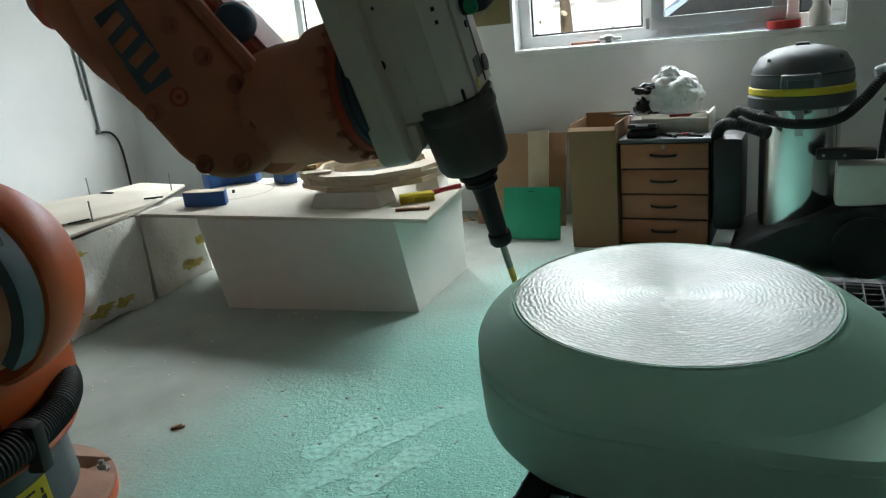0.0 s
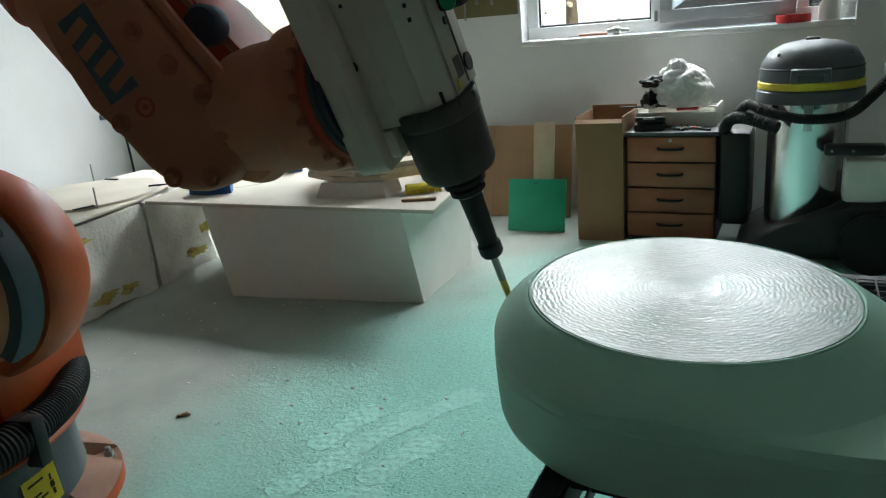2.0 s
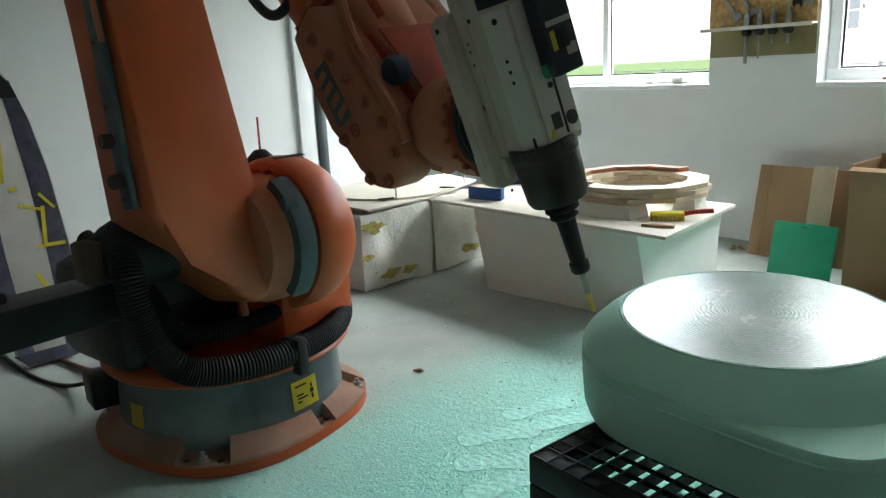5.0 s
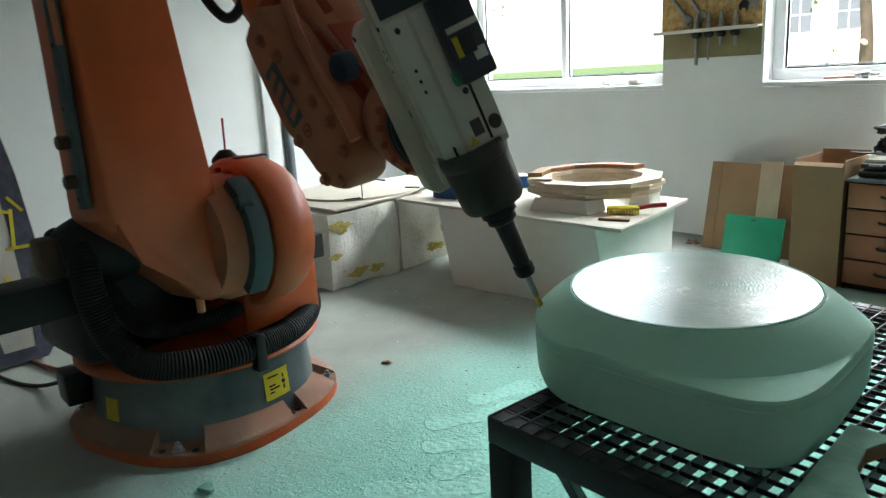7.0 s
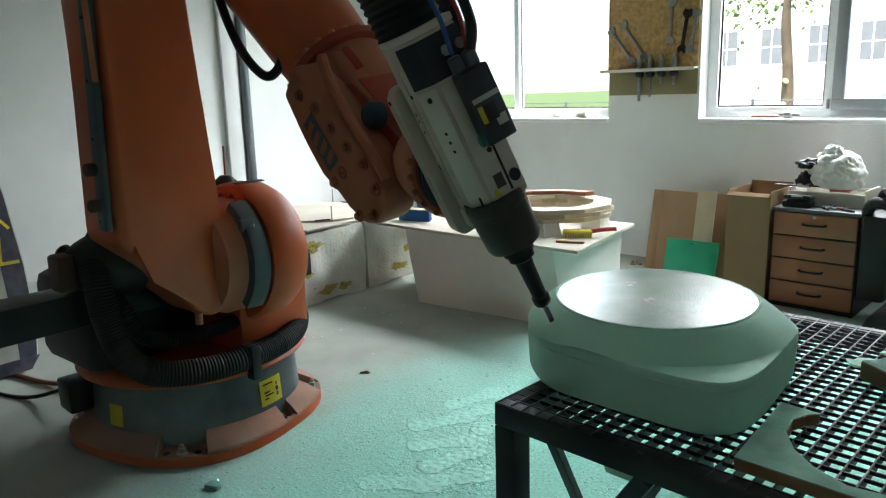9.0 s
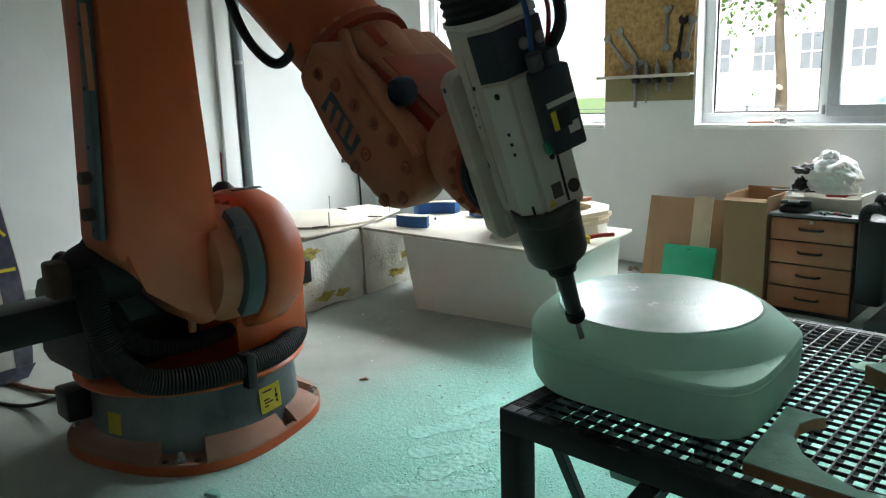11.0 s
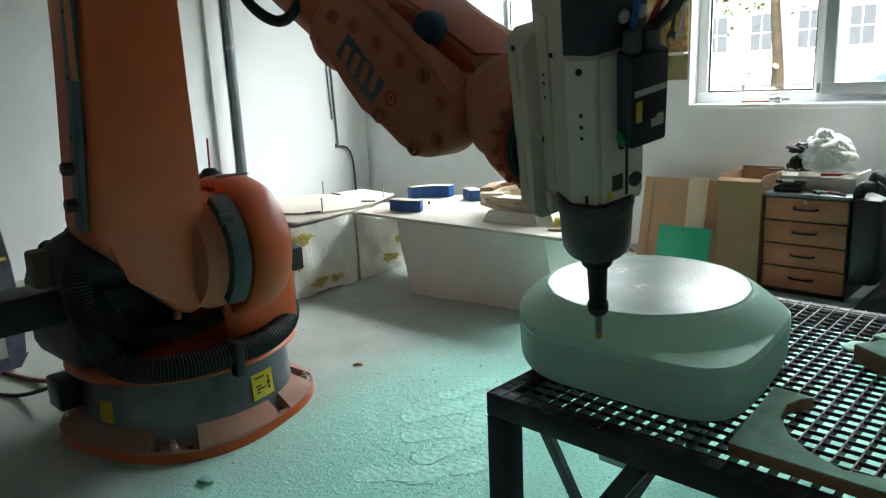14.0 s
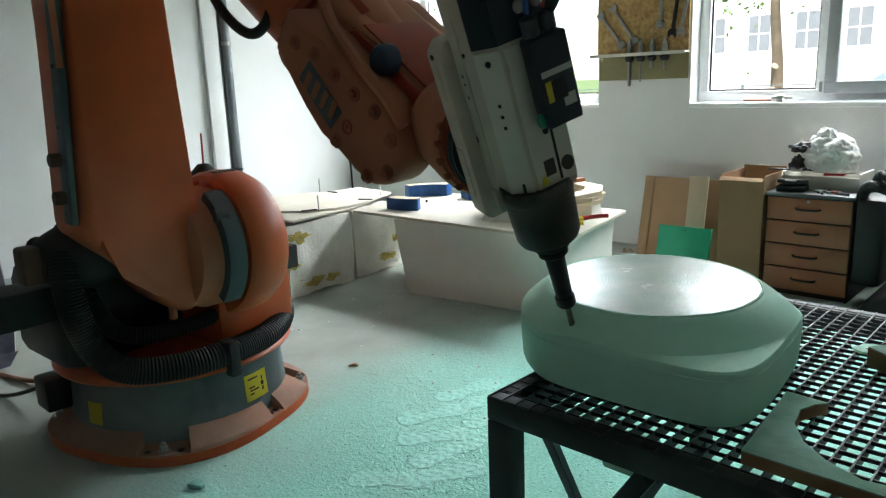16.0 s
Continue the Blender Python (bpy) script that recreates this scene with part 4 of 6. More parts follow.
def piece_mesh():
    """A straight side, a flat shelf where the corner stands out, and a cone up to the oval top."""
    bm = bmesh.new()
    N, ZT, ZS, SLOPE = 160, 0.7625, 0.71, 0.72
    ca, sa = math.cos(2.04), math.sin(2.04)
    C = Vector((1.805, 1.571))

    def oval(d):
        e = (ca * d.x + sa * d.y, -sa * d.x + ca * d.y)
        return 1 / math.sqrt((e[0] / 0.262) ** 2 + (e[1] / 0.236) ** 2)

    low, rim, base, kink = [], [], [], []
    for i in range(N):
        t = 2 * math.pi * i / N
        o = Vector((PX + outline(t, 1) * math.cos(t), PY + outline(t, 1) * math.sin(t)))
        d = (o - C).normalized()
        gap = (o - C).length - oval(d)
        zk = max(ZS, ZT - SLOPE * gap)
        low.append(o)
        kink.append(zk)
        rim.append(C + d * oval(d))
        base.append((C + d * (oval(d) + min(gap * 0.975, (ZT - ZS) / SLOPE)), zk + 0.0015))
    mid = Vector((PX, PY))
    rows = []
    for k, z in ((0.955, 0.0), (0.975, 0.004), (0.985, 0.014), (0.991, 0.04), (0.997, 0.085), (0.999, 0.0955), (0.994, 0.0975)):
        rows.append([(*(mid + (p - mid) * k), GZ + 0.002 + z) for p in low])
    rows.append([(*(mid + (p - mid) * 0.9955), zk - 0.004) for p, zk in zip(low, kink)])
    rows.append([(*(mid + (p - mid) * 0.988), zk) for p, zk in zip(low, kink)])
    for q in (0.0, 0.04, 0.3, 0.6, 0.85, 1.0):
        rows.append([(*b.lerp(r, q), z + (ZT - z) * q + 0.004 * math.sin(math.pi * q)) for (b, z), r in zip(base, rim)])
    V = [[bm.verts.new(p) for p in r] for r in rows]
    bm.faces.new(V[0][::-1])
    for a, b in zip(V, V[1:]):
        for i in range(N):
            bm.faces.new((a[i], a[(i + 1) % N], b[(i + 1) % N], b[i]))
    bm.faces.new(V[-1])
    return bm, [tuple(p) for p in rim], ZT


bm, RIM, ZT = piece_mesh()
pc = empty("milled_piece", "pale green milled tooling board block with shiny top", "milled block")
part("body", bm, FOAM, pc)


def scaled(k):
    return [(1.805 + (x - 1.805) * k, 1.571 + (y - 1.571) * k) for x, y in RIM]


tf = part("top_face", prism([(x - 1.805, y - 1.571) for x, y in scaled(0.975)], 0, 0.0022), TOPFACE, pc, "glossy sealed top face with tool marks", smooth=False)
tf.location = (1.805, 1.571, ZT + 0.0005)
bm = bmesh.new()
ro, ri = scaled(1.0), scaled(0.985)
A = [bm.verts.new((*p, ZT + 0.0003)) for p in ro]
B = [bm.verts.new((*p, ZT + 0.0032)) for p in scaled(0.995)]
C_ = [bm.verts.new((*p, ZT + 0.0032)) for p in ri]
D = [bm.verts.new((*p, ZT + 0.0003)) for p in scaled(0.98)]
n_ = len(A)
for P, Q in ((A, B), (B, C_), (C_, D)):
    for i in range(n_):
        bm.faces.new((P[i], P[(i + 1) % n_], Q[(i + 1) % n_], Q[i]))
part("rim", bm, FOAM, pc, "thin raised rim")

# offcuts on the grating and under it
oc = empty("curved_offcut", "curved offcut of brown board with green dust", "offcut", pose(0, 0, GZ + 0.002))
pts = [(2.166, 1.188), (2.5, 1.182), (2.5, 1.245), (2.39, 1.222), (2.339, 1.213), (2.279, 1.241), (2.233, 1.283), (2.199, 1.342), (2.19, 1.402), (2.204, 1.442), (2.221, 1.462), (2.144, 1.469)]
part("board", prism(pts, 0.0, 0.022, 0.001), MDF, oc, smooth=False)
part("dusty_top", prism([(x, y) for x, y in pts], 0.0222, 0.0245), FOAM_DUSTY, oc, smooth=False)
bl = empty("small_block", "small brown board block with green top on grating", "offcut", pose(2.272, 1.765, GZ + 0.002, 0, 0, -35))
part("block", box(-0.05, 0.09, -0.035, 0.035, 0, 0.04, 0.002), MDF, bl)
part("dusty_top", box(-0.049, 0.089, -0.034, 0.034, 0.0405, 0.0425), FOAM_DUSTY, bl)
rn = random.Random(8)
for k in range(9):
    n = 6
    pts = [(rn.uniform(0.012, 0.04) * math.cos(2 * math.pi * i / n), rn.uniform(0.008, 0.025) * math.sin(2 * math.pi * i / n)) for i in range(n)]
    thing("foam_flake", prism(pts, 0, 0.006, 0.001), FOAM, "thin pale green flake on the grating", "flake", "flakes on the grating", smooth=False).matrix_world = pose(2.12 + rn.uniform(0, 0.6), 1.62 + rn.uniform(-0.02, 0.45), GZ + 0.002, rn.uniform(-8, 8), 0, rn.uniform(0, 180))
for k, (x, y, a) in enumerate(((1.98, 1.55, 25), (2.3, 1.75, -15))):
    o_ = empty("floor_offcut", "green dusted board offcut on the floor under the table", "offcut", pose(x, y, 0.0, 0, 0, a), "offcuts under the table")
    pts = [(-0.3, -0.09), (-0.05, -0.13), (0.28, -0.07), (0.3, 0.08), (0.05, 0.02), (-0.26, 0.08)]
    part("board", prism(pts, 0.001, 0.018, 0.001), MDF, o_, smooth=False)
    part("dusty_top", prism([(p[0] * 0.985, p[1] * 0.98) for p in pts], 0.0185, 0.02), CHIP, o_, smooth=False)

# ---------------------------------------------------------------- dust on the floor
rn = random.Random(4)
verts, faces = [], []
for k in range(9000):
    r = abs(rn.gauss(0, 0.9))
    a = rn.uniform(0, 2 * math.pi)
    x, y = 1.3 + r * math.cos(a) * 1.1, 1.3 + r * math.sin(a)
    if (x + 0.104) ** 2 + (y - 1.256) ** 2 < 0.34 or y > 3.0 or x < -0.9:
        continue
    s = rn.choice((0.0015, 0.002, 0.0025, 0.004)) * rn.uniform(0.6, 1.2)
    i = len(verts)
    t = rn.uniform(0, 6.3)
    for j in range(3):
        verts.append((x + s * math.cos(t + 2.1 * j), y + s * math.sin(t + 2.1 * j), 0.0005))
    verts.append((x, y, s * 0.6))
    faces += [(i, i + 1, i + 3), (i + 1, i + 2, i + 3), (i + 2, i, i + 3)]
me = bpy.data.meshes.new("milling_chips")
me.from_pydata(verts, [], faces)
me.materials.append(CHIP)
tagged(new("milling_chips", me), "loose turquoise milling chips scattered over the floor", "chips", kind="stuff")

rn = random.Random(14)
for k in range(60):
    x, y = rn.uniform(-0.7, 1.2), rn.uniform(1.9, 3.0)
    if x < 0.3 and y < 2.0:
        continue
    s = rn.uniform(0.002, 0.006)
    thing("crumb", lump(s * 1.5, s, s * 0.8, k * 0.9, 0.7, 1), STYRO_OLD, "small crumb on the concrete floor", "crumb", "crumbs on the floor").location = (x, y, s * 0.5)
ch = empty("floor_chip", "grey wooden splinter lying on the floor", "splinter", pose(0.145, 2.0, 0.001, 0, 0, 35))
part("splinter", box(-0.022, 0.022, -0.006, 0.006, 0, 0.007, 0.002), MDF, ch)
part("splinter", box(-0.012, 0.01, -0.004, 0.004, 0.0071, 0.012, 0.001, pose(0.004, 0, 0, 0, 0, 30)), MDF, ch)
fs = thing("foam_shard", prism([(-0.03, -0.012), (0.0, -0.02), (0.022, -0.028), (0.03, -0.012), (0.012, 0.004), (0.004, 0.03), (-0.016, 0.022)], 0.001, 0.014, 0.003), CHIP, "bent turquoise foam shard on the floor", "shard")
fs.matrix_world = pose(0.53, 1.03, 0, 0, 0, 40)


def footprint(x, y, a, seed):
    """A boot sole pressed into the dust: lugs, a pushed-up edge and crumbled gaps."""
    rr = random.Random(seed)
    NX, NY, W, LN = 26, 64, 0.062, 0.16
    v, f, keep = [], [], []
    lug = rr.uniform(150, 175)
    for j in range(NY + 1):
        for i in range(NX + 1):
            px, py = -W + 2 * W * i / NX, -LN + 2 * LN * j / NY
            u = py / 0.15
            half = (0.05 - 0.012 * math.cos(3.2 * u + 0.4)) * math.sqrt(max(0.0, 1 - abs(u) ** 5)) if abs(u) < 1 else 0.0
            n = noise.fractal(Vector((px * 40 + seed * 7, py * 40, seed)), 1.0, 2.0, 4)
            d = half - abs(px) + 0.006 * n
            h = 0.0
            if d > 0:
                h = 0.0008 + 0.0007 * (math.sin(lug * (py + 0.35 * abs(px))) * math.cos(120 * px) > -0.15) + 0.0004 * n
            h += 0.0016 * math.exp(-(d / 0.006) ** 2) * max(0.0, 0.4 + n)
            v.append((px, py, max(h, 0.0002)))
            keep.append(h > 0.0005)
    for j in range(NY):
        for i in range(NX):
            q = (j * (NX + 1) + i, j * (NX + 1) + i + 1, (j + 1) * (NX + 1) + i + 1, (j + 1) * (NX + 1) + i)
            if sum(keep[k] for k in q) > 1:
                f.append(q)
    me_ = bpy.data.meshes.new("footprint")
    me_.from_pydata(v, [], f)
    me_.materials.append(CHIP_PALE)
    o_ = tagged(new("footprint", me_), "treaded boot print pressed into the turquoise dust", "footprint", "footprints in the dust", "stuff")
    o_.matrix_world = pose(x, y, 0.0005, 0, 0, a)


CHIP_PALE = mat("pale pressed dust", (0.43, 0.83, 0.72), 0.9, var=0.18, scale=60, bump=0.15, bscale=130)
for k, (x, y, a) in enumerate(((0.72, 2.12, -14), (0.86, 2.14, -24), (0.96, 2.32, -30), (0.97, 2.02, -20), (0.77, 1.88, -25), (0.9, 1.76, -38), (1.0, 1.7, -10), (1.09, 1.58, -28), (0.99, 1.46, -50), (1.2, 1.35, -20))):
    footprint(x, y, a, k)

# ---------------------------------------------------------------- far corner: sail-like panel, cables
sf = empty("kite_board", "white board with dark edges and yellow marks leaning back", "board", pose(-1.12, 0.87, 0.0, -14, 0, 95))
HALF = ((0.0, 0.1), (0.05, 0.14), (0.2, 0.168), (0.5, 0.18), (0.85, 0.168), (1.1, 0.14), (1.28, 0.1), (1.37, 0.04))
mz = Matrix(((1, 0, 0, 0), (0, 0, 1, 0), (0, 1, 0, 0.01), (0, 0, 0, 1)))
NAVYB = mat("blue grey film", (0.085, 0.09, 0.13), 0.4, var=0.55, scale=26, bump=0.03, stain=0.5, stain_col=(0.2, 0.21, 0.25))
part("board", prism([(w, z) for z, w in HALF] + [(-w, z) for z, w in HALF[::-1]], -0.02, 0.02, 0.006, mz), OFFW, sf)


def edge_band(side, z0, z1, k0):
    """A dark strip along one edge of the board."""
    rows = [(z, w) for z, w in HALF if z0 <= z <= z1]
    return prism([(side * (w - 0.006), z) for z, w in rows] + [(side * w * k0, z) for z, w in rows[::-1]], -0.0225, -0.0203, 0, mz)


part("edge_strip", edge_band(1, 0.05, 1.28, 0.42), NAVYB, sf, "dark blue grey edge strip", smooth=False)
part("edge_strip", edge_band(-1, 0.05, 0.85, 0.5), NAVYB, sf, "dark blue grey edge strip", smooth=False)
part("tip_band", prism([(-0.09, 1.2), (0.11, 1.2), (0.085, 1.28), (0.03, 1.36), (-0.03, 1.36), (-0.085, 1.28)], -0.0245, -0.0227, 0, mz), BLACK, sf, "black patterned tip", smooth=False)
for u, z, w, h, a in ((0.1, 0.52, 0.12, 0.016, 0), (0.09, 0.61, 0.016, 0.18, 8), (0.125, 0.72, 0.014, 0.09, -35), (0.05, 0.7, 0.09, 0.014, 20), (-0.02, 0.92, 0.018, 0.2, 8), (-0.06, 1.12, 0.018, 0.16, 12), (0.03, 0.36, 0.016, 0.09, -20), (0.0, 0.79, 0.03, 0.02, 0)):
    part("yellow_mark", box(-w / 2, w / 2, -0.0268, -0.0247, -h / 2, h / 2, 0, pose(u, 0, z + 0.01, 0, a, 0)), YELLOW, sf, smooth=False)
part("foot_wrap", prism([(-0.1, 0.0), (0.1, 0.0), (0.15, 0.06), (-0.15, 0.06)], -0.026, 0.026, 0.004, mz), NAVYB, sf)
cb = empty("cable_coil", "grey cable lying in loose loops on the floor", "cable")
for k in range(4):
    part("loop", tube([(-0.95 + 0.17 * math.cos(a * 0.785 + k), 1.75 + (0.12 + 0.01 * k) * math.sin(a * 0.785 + k), 0.008 + 0.012 * k) for a in range(9)], 0.007, 6, 4), GREY_AND_SHADE, cb)
cc = empty("floor_cable", "brown and black cables running over the floor", "cable")
part("cable", tube([(-2.2, 0.75, 0.01), (-1.4, 0.85, 0.01), (-0.9, 0.95, 0.012), (-0.55, 1.1, 0.05)], 0.011, 8), CABLE, cc)
part("cable", tube([(-2.2, 0.65, 0.01), (-1.2, 0.72, 0.01), (-0.75, 0.85, 0.012), (-0.5, 1.05, 0.12)], 0.009, 8), BLACK, cc)

# ---------------------------------------------------------------- robot
CX, CY = -0.104, 1.256
A2X, A2Z, LINK = 0.34, 0.70, 1.36
robot = empty("robot_arm", "large dusty orange industrial robot arm with milling spindle", "robot", pose(CX, CY, 0))

COLLAR = mat("dark blue grey collar", (0.035, 0.045, 0.055), 0.5, var=0.3, scale=20)
BROWNM = mat("brown motor paint", (0.09, 0.05, 0.03), 0.6, var=0.3, scale=20)
# base
BX, BY = 0.044, 0.042
base = part("base", lathe([(0.399, 0.0), (0.399, 0.09), (0.397, 0.11), (0.391, 0.2), (0.386, 0.268), (0.37, 0.272)], 96), BASEGREY, robot, "grey dusty cast base")
base.location = (BX, BY, 0)
def foot_radius(a):
    """A rounded square, turned on the floor."""
    c, q = abs(math.cos(a - radians(20))), abs(math.sin(a - radians(20)))
    return 0.452 / (c ** 2.6 + q ** 2.6) ** (1 / 2.6)


part("foot_plate", prism([(foot_radius(2 * math.pi * k / 96) * math.cos(2 * math.pi * k / 96), foot_radius(2 * math.pi * k / 96) * math.sin(2 * math.pi * k / 96)) for k in range(96)], 0.0, 0.036, 0.005), ORANGE, base, "orange foot plate")
# flared skirt with open pockets for the anchor bolts
NOTCH = ((-36, 11), (21, 4.5), (60, 6), (111, 4.5), (150, 8), (201, 4.5), (240, 8))


def skirt_mesh():
    bmk = bmesh.new()
    angles = []
    for n, hw in NOTCH:
        angles += [(n - hw, 0), (n - hw + 0.4, 1), (n + hw - 0.4, 1), (n + hw, 0)]
    angles += [(a, any(abs((a - n + 180) % 360 - 180) < hw for n, hw in NOTCH)) for a in range(-60, 300, 2)]
    rows = []
    for deg, pocket in sorted(angles):
        a = radians(deg)
        R = foot_radius(a)
        inner = 0.396
        if pocket:
            prof = ((R - 0.001, 0.037), (R - 0.002, 0.04), (inner + 0.012, 0.041), (inner + 0.002, 0.048), (inner, 0.086), (inner - 0.02, 0.088))
        else:
            prof = ((R - 0.001, 0.037), (R - 0.004, 0.045), (R - 0.012, 0.051), (R * 0.6 + inner * 0.4, 0.066), (inner + 0.004, 0.095), (inner - 0.02, 0.105))
        rows.append([bmk.verts.new((r * math.cos(a), r * math.sin(a), z)) for r, z in prof])
    for p, q in zip(rows, rows[1:] + rows[:1]):
        for j in range(5):
            bmk.faces.new((p[j], q[j], q[j + 1], p[j + 1]))
    return bmk


SKIRT = mat("dust covered orange casting", (0.34, 0.16, 0.1), 0.75, var=0.35, scale=8, bump=0.1, bscale=90, stain=0.7, stain_col=(0.31, 0.245, 0.2))
part("skirt", skirt_mesh(), SKIRT, base, "dusty flared orange skirt")
for n in (-36, 60, 150, 240):
    a = radians(n)
    rr = foot_radius(a) - 0.034
    part("anchor_bolt", join(cyl(0.02, 0.041, 0.046, 16, pose(rr * math.cos(a), rr * math.sin(a), 0)), cyl(0.014, 0.046, 0.062, 6, pose(rr * math.cos(a), rr * math.sin(a), 0)), cyl(0.008, 0.062, 0.075, 10, pose(rr * math.cos(a), rr * math.sin(a), 0), 0.002)), BARE, base)
for n in (-43, -29, 19, 23, 56):
    a = radians(n)
    part("hole", cyl(0.012, 0.041, 0.0425, 14, pose((foot_radius(a) - 0.03) * math.cos(a), (foot_radius(a) - 0.03) * math.sin(a), 0)), BLACK, base)


def curved_label(angle, z, w, h, off=0.0):
    bmk = bmesh.new()
    n = 6
    cols = []
    for k in range(n + 1):
        a = radians(angle) + (k / n - 0.5) * w / 0.415
        cols.append([bmk.verts.new(((0.3985 + off - 0.07 * (zz - 0.1)) * math.cos(a), (0.3985 + off - 0.07 * (zz - 0.1)) * math.sin(a), zz)) for zz in (z - h / 2, z + h / 2)])
    for p, q in zip(cols, cols[1:]):
        bmk.faces.new((p[0], q[0], q[1], p[1]))
    bmesh.ops.solidify(bmk, geom=bmk.faces[:], thickness=0.0012)
    return bmk


part("warning_label", curved_label(14.5, 0.165, 0.115, 0.1, 0.004), YELLOW, base, "yellow warning label")
for dz, dw, da in ((0.032, 0.05, -2.5), (0.0, 0.03, -3.5), (-0.012, 0.045, -2.0), (-0.025, 0.02, -4)):
    part("label_mark", curved_label(14.5 + da, 0.165 + dz, dw, 0.006, 0.0055), BLACK, base)
for dz, dw in ((0.02, 0.008), (0.0, 0.016), (-0.02, 0.01)):
    part("label_mark", curved_label(14.5 + 4, 0.165 + dz, dw, 0.016, 0.0055), BLACK, base)
part("side_label", curved_label(-73, 0.15, 0.07, 0.08, 0.004), YELLOW, base)
part("junction_box", box(-0.2, -0.08, -0.47, -0.36, 0.12, 0.24, 0.01), BLACK, base)

# carousel, turning on the base
car = part("carousel", join(lathe([(0.2, 0.272), (0.43, 0.276), (0.438, 0.287), (0.432, 0.3), (0.41, 0.312), (0.3, 0.33), (0.0, 0.34)], 72, pose(0.048, 0.036, 0)), box(-0.3, 0.4, 0.02, 0.36, 0.3, 0.6, 0.05)), ORANGE, robot, "orange turning carousel")
YR = Matrix(((1, 0, 0, A2X), (0, 0, 1, 0), (0, -1, 0, A2Z), (0, 0, 0, 1)))
part("axis_housing", lathe([(0.15, -0.1), (0.19, -0.09), (0.2, -0.04), (0.21, -0.02), (0.21, 0.05), (0.16, 0.06)], 48, YR), ORANGE_DUST, car)
part("axis_band", lathe([(0.2, -0.025), (0.236, -0.02), (0.24, -0.01), (0.24, 0.045), (0.23, 0.05)], 40, YR, -60, 45), TEALGREY, car, "blue grey guard band")
part("axis_cover", lathe([(0.2, 0.05), (0.245, 0.056), (0.257, 0.07), (0.26, 0.125), (0.253, 0.18), (0.23, 0.22), (0.19, 0.235), (0.0, 0.24)], 64, YR), ORANGE, car, "orange rounded axis cover")
for k in range(10):
    a = radians(200 + 16 * k)
    part("cover_bolt", cyl(0.009, 0, 0.02, 8, pose(A2X + 0.222 * math.cos(a), 0.045, A2Z - 0.222 * math.sin(a), 90, 0, 0)), ORANGE_DEEP, car)
part("dome", lathe([(0.05, 0.0), (0.048, 0.012), (0.03, 0.03), (0.02, 0.04), (0.0, 0.043)], 20, pose(A2X - 0.1, 0.12, A2Z + 0.235)), BLACK, car)
part("antenna", cyl(0.0035, 0.03, 0.15, 6, pose(A2X - 0.1, 0.12, A2Z + 0.235, -4, -4, 0)), RED, car, "thin red rod")
for k in range(5):
    part("logo_bar", box(-0.012, 0.012, -0.014, 0.014, -0.0005, 0.0025, 0.001, Matrix(((1, 0, 0, A2X), (0, 1, 0, 0), (0, 0, 1, A2Z), (0, 0, 0, 1))) @ pose(0, 0, 0, 0, 8, 0) @ pose(0, 0.08 + 0.024 * k, 0.259)), BLACK, car)
part("stud", cyl(0.022, 0, 0.05, 14, pose(A2X + 0.19, 0.02, A2Z + 0.13, 90, 0, -14), 0.004), TEALGREY, car)
tb = part("fork_tube", join(box(0.06, 0.22, -0.86, -0.06, 0.53, 0.645, 0.006), box(0.1, 0.25, 0.3, 0.5, 0.51, 0.605, 0.006)), BLACK, car, "black rectangular lifting tube")
part("tube_mouth", box(0.112, 0.238, 0.4985, 0.5015, 0.522, 0.593), RUBBER, car)
part("link_motor", lathe([(0.12, 0.27), (0.122, 0.32), (0.11, 0.38), (0.085, 0.44), (0.06, 0.475)], 28, pose(0.22, 0, 0.73, 90, 0, 0)), BLACK, car, "black axis motor")
part("motor_end", box(0.18, 0.262, -0.53, -0.47, 0.665, 0.785, 0.012), BROWNM, car, "brown motor end housing")
part("column", box(-0.28, 0.16, -0.42, 0.04, 0.31, 0.66, 0.06), BLACK, car, "dark carousel body")
part("plug", box(0.1, 0.16, -0.86, -0.7, 0.646, 0.68, 0.012), BLACK, car)
part("hose", tube([(0.1, -0.28, 0.82), (0.22, -0.38, 0.79), (0.3, -0.43, 0.69), (0.325, -0.425, 0.55), (0.345, -0.385, 0.425), (0.385, -0.31, 0.355), (0.44, -0.16, 0.335), (0.468, 0.0, 0.34), (0.44, 0.18, 0.345), (0.35, 0.32, 0.36), (0.2, 0.42, 0.38), (0.0, 0.44, 0.42)], 0.046, 18, 14, 0.0026, 0.0105), RUBBER, car, "thick black corrugated cable hose")
part("hose", tube([(0.0, -0.4, 0.75), (0.24, -0.36, 0.62), (0.3, -0.3, 0.47), (0.33, -0.16, 0.43), (0.35, 0.05, 0.45), (0.3, 0.1, 0.5)], 0.03, 12, 8, 0.003, 0.012), RUBBER, car, "black cable hose")
part("hose_clamp", join(lathe([(0.043, -0.02), (0.049, -0.02), (0.049, 0.02), (0.043, 0.02)], 20, pose(0.462, 0.0, 0.338, 90, 0, 0)), box(0.47, 0.515, -0.02, 0.02, 0.26, 0.385, 0.006)), BLACK, car, "black hose clamp")

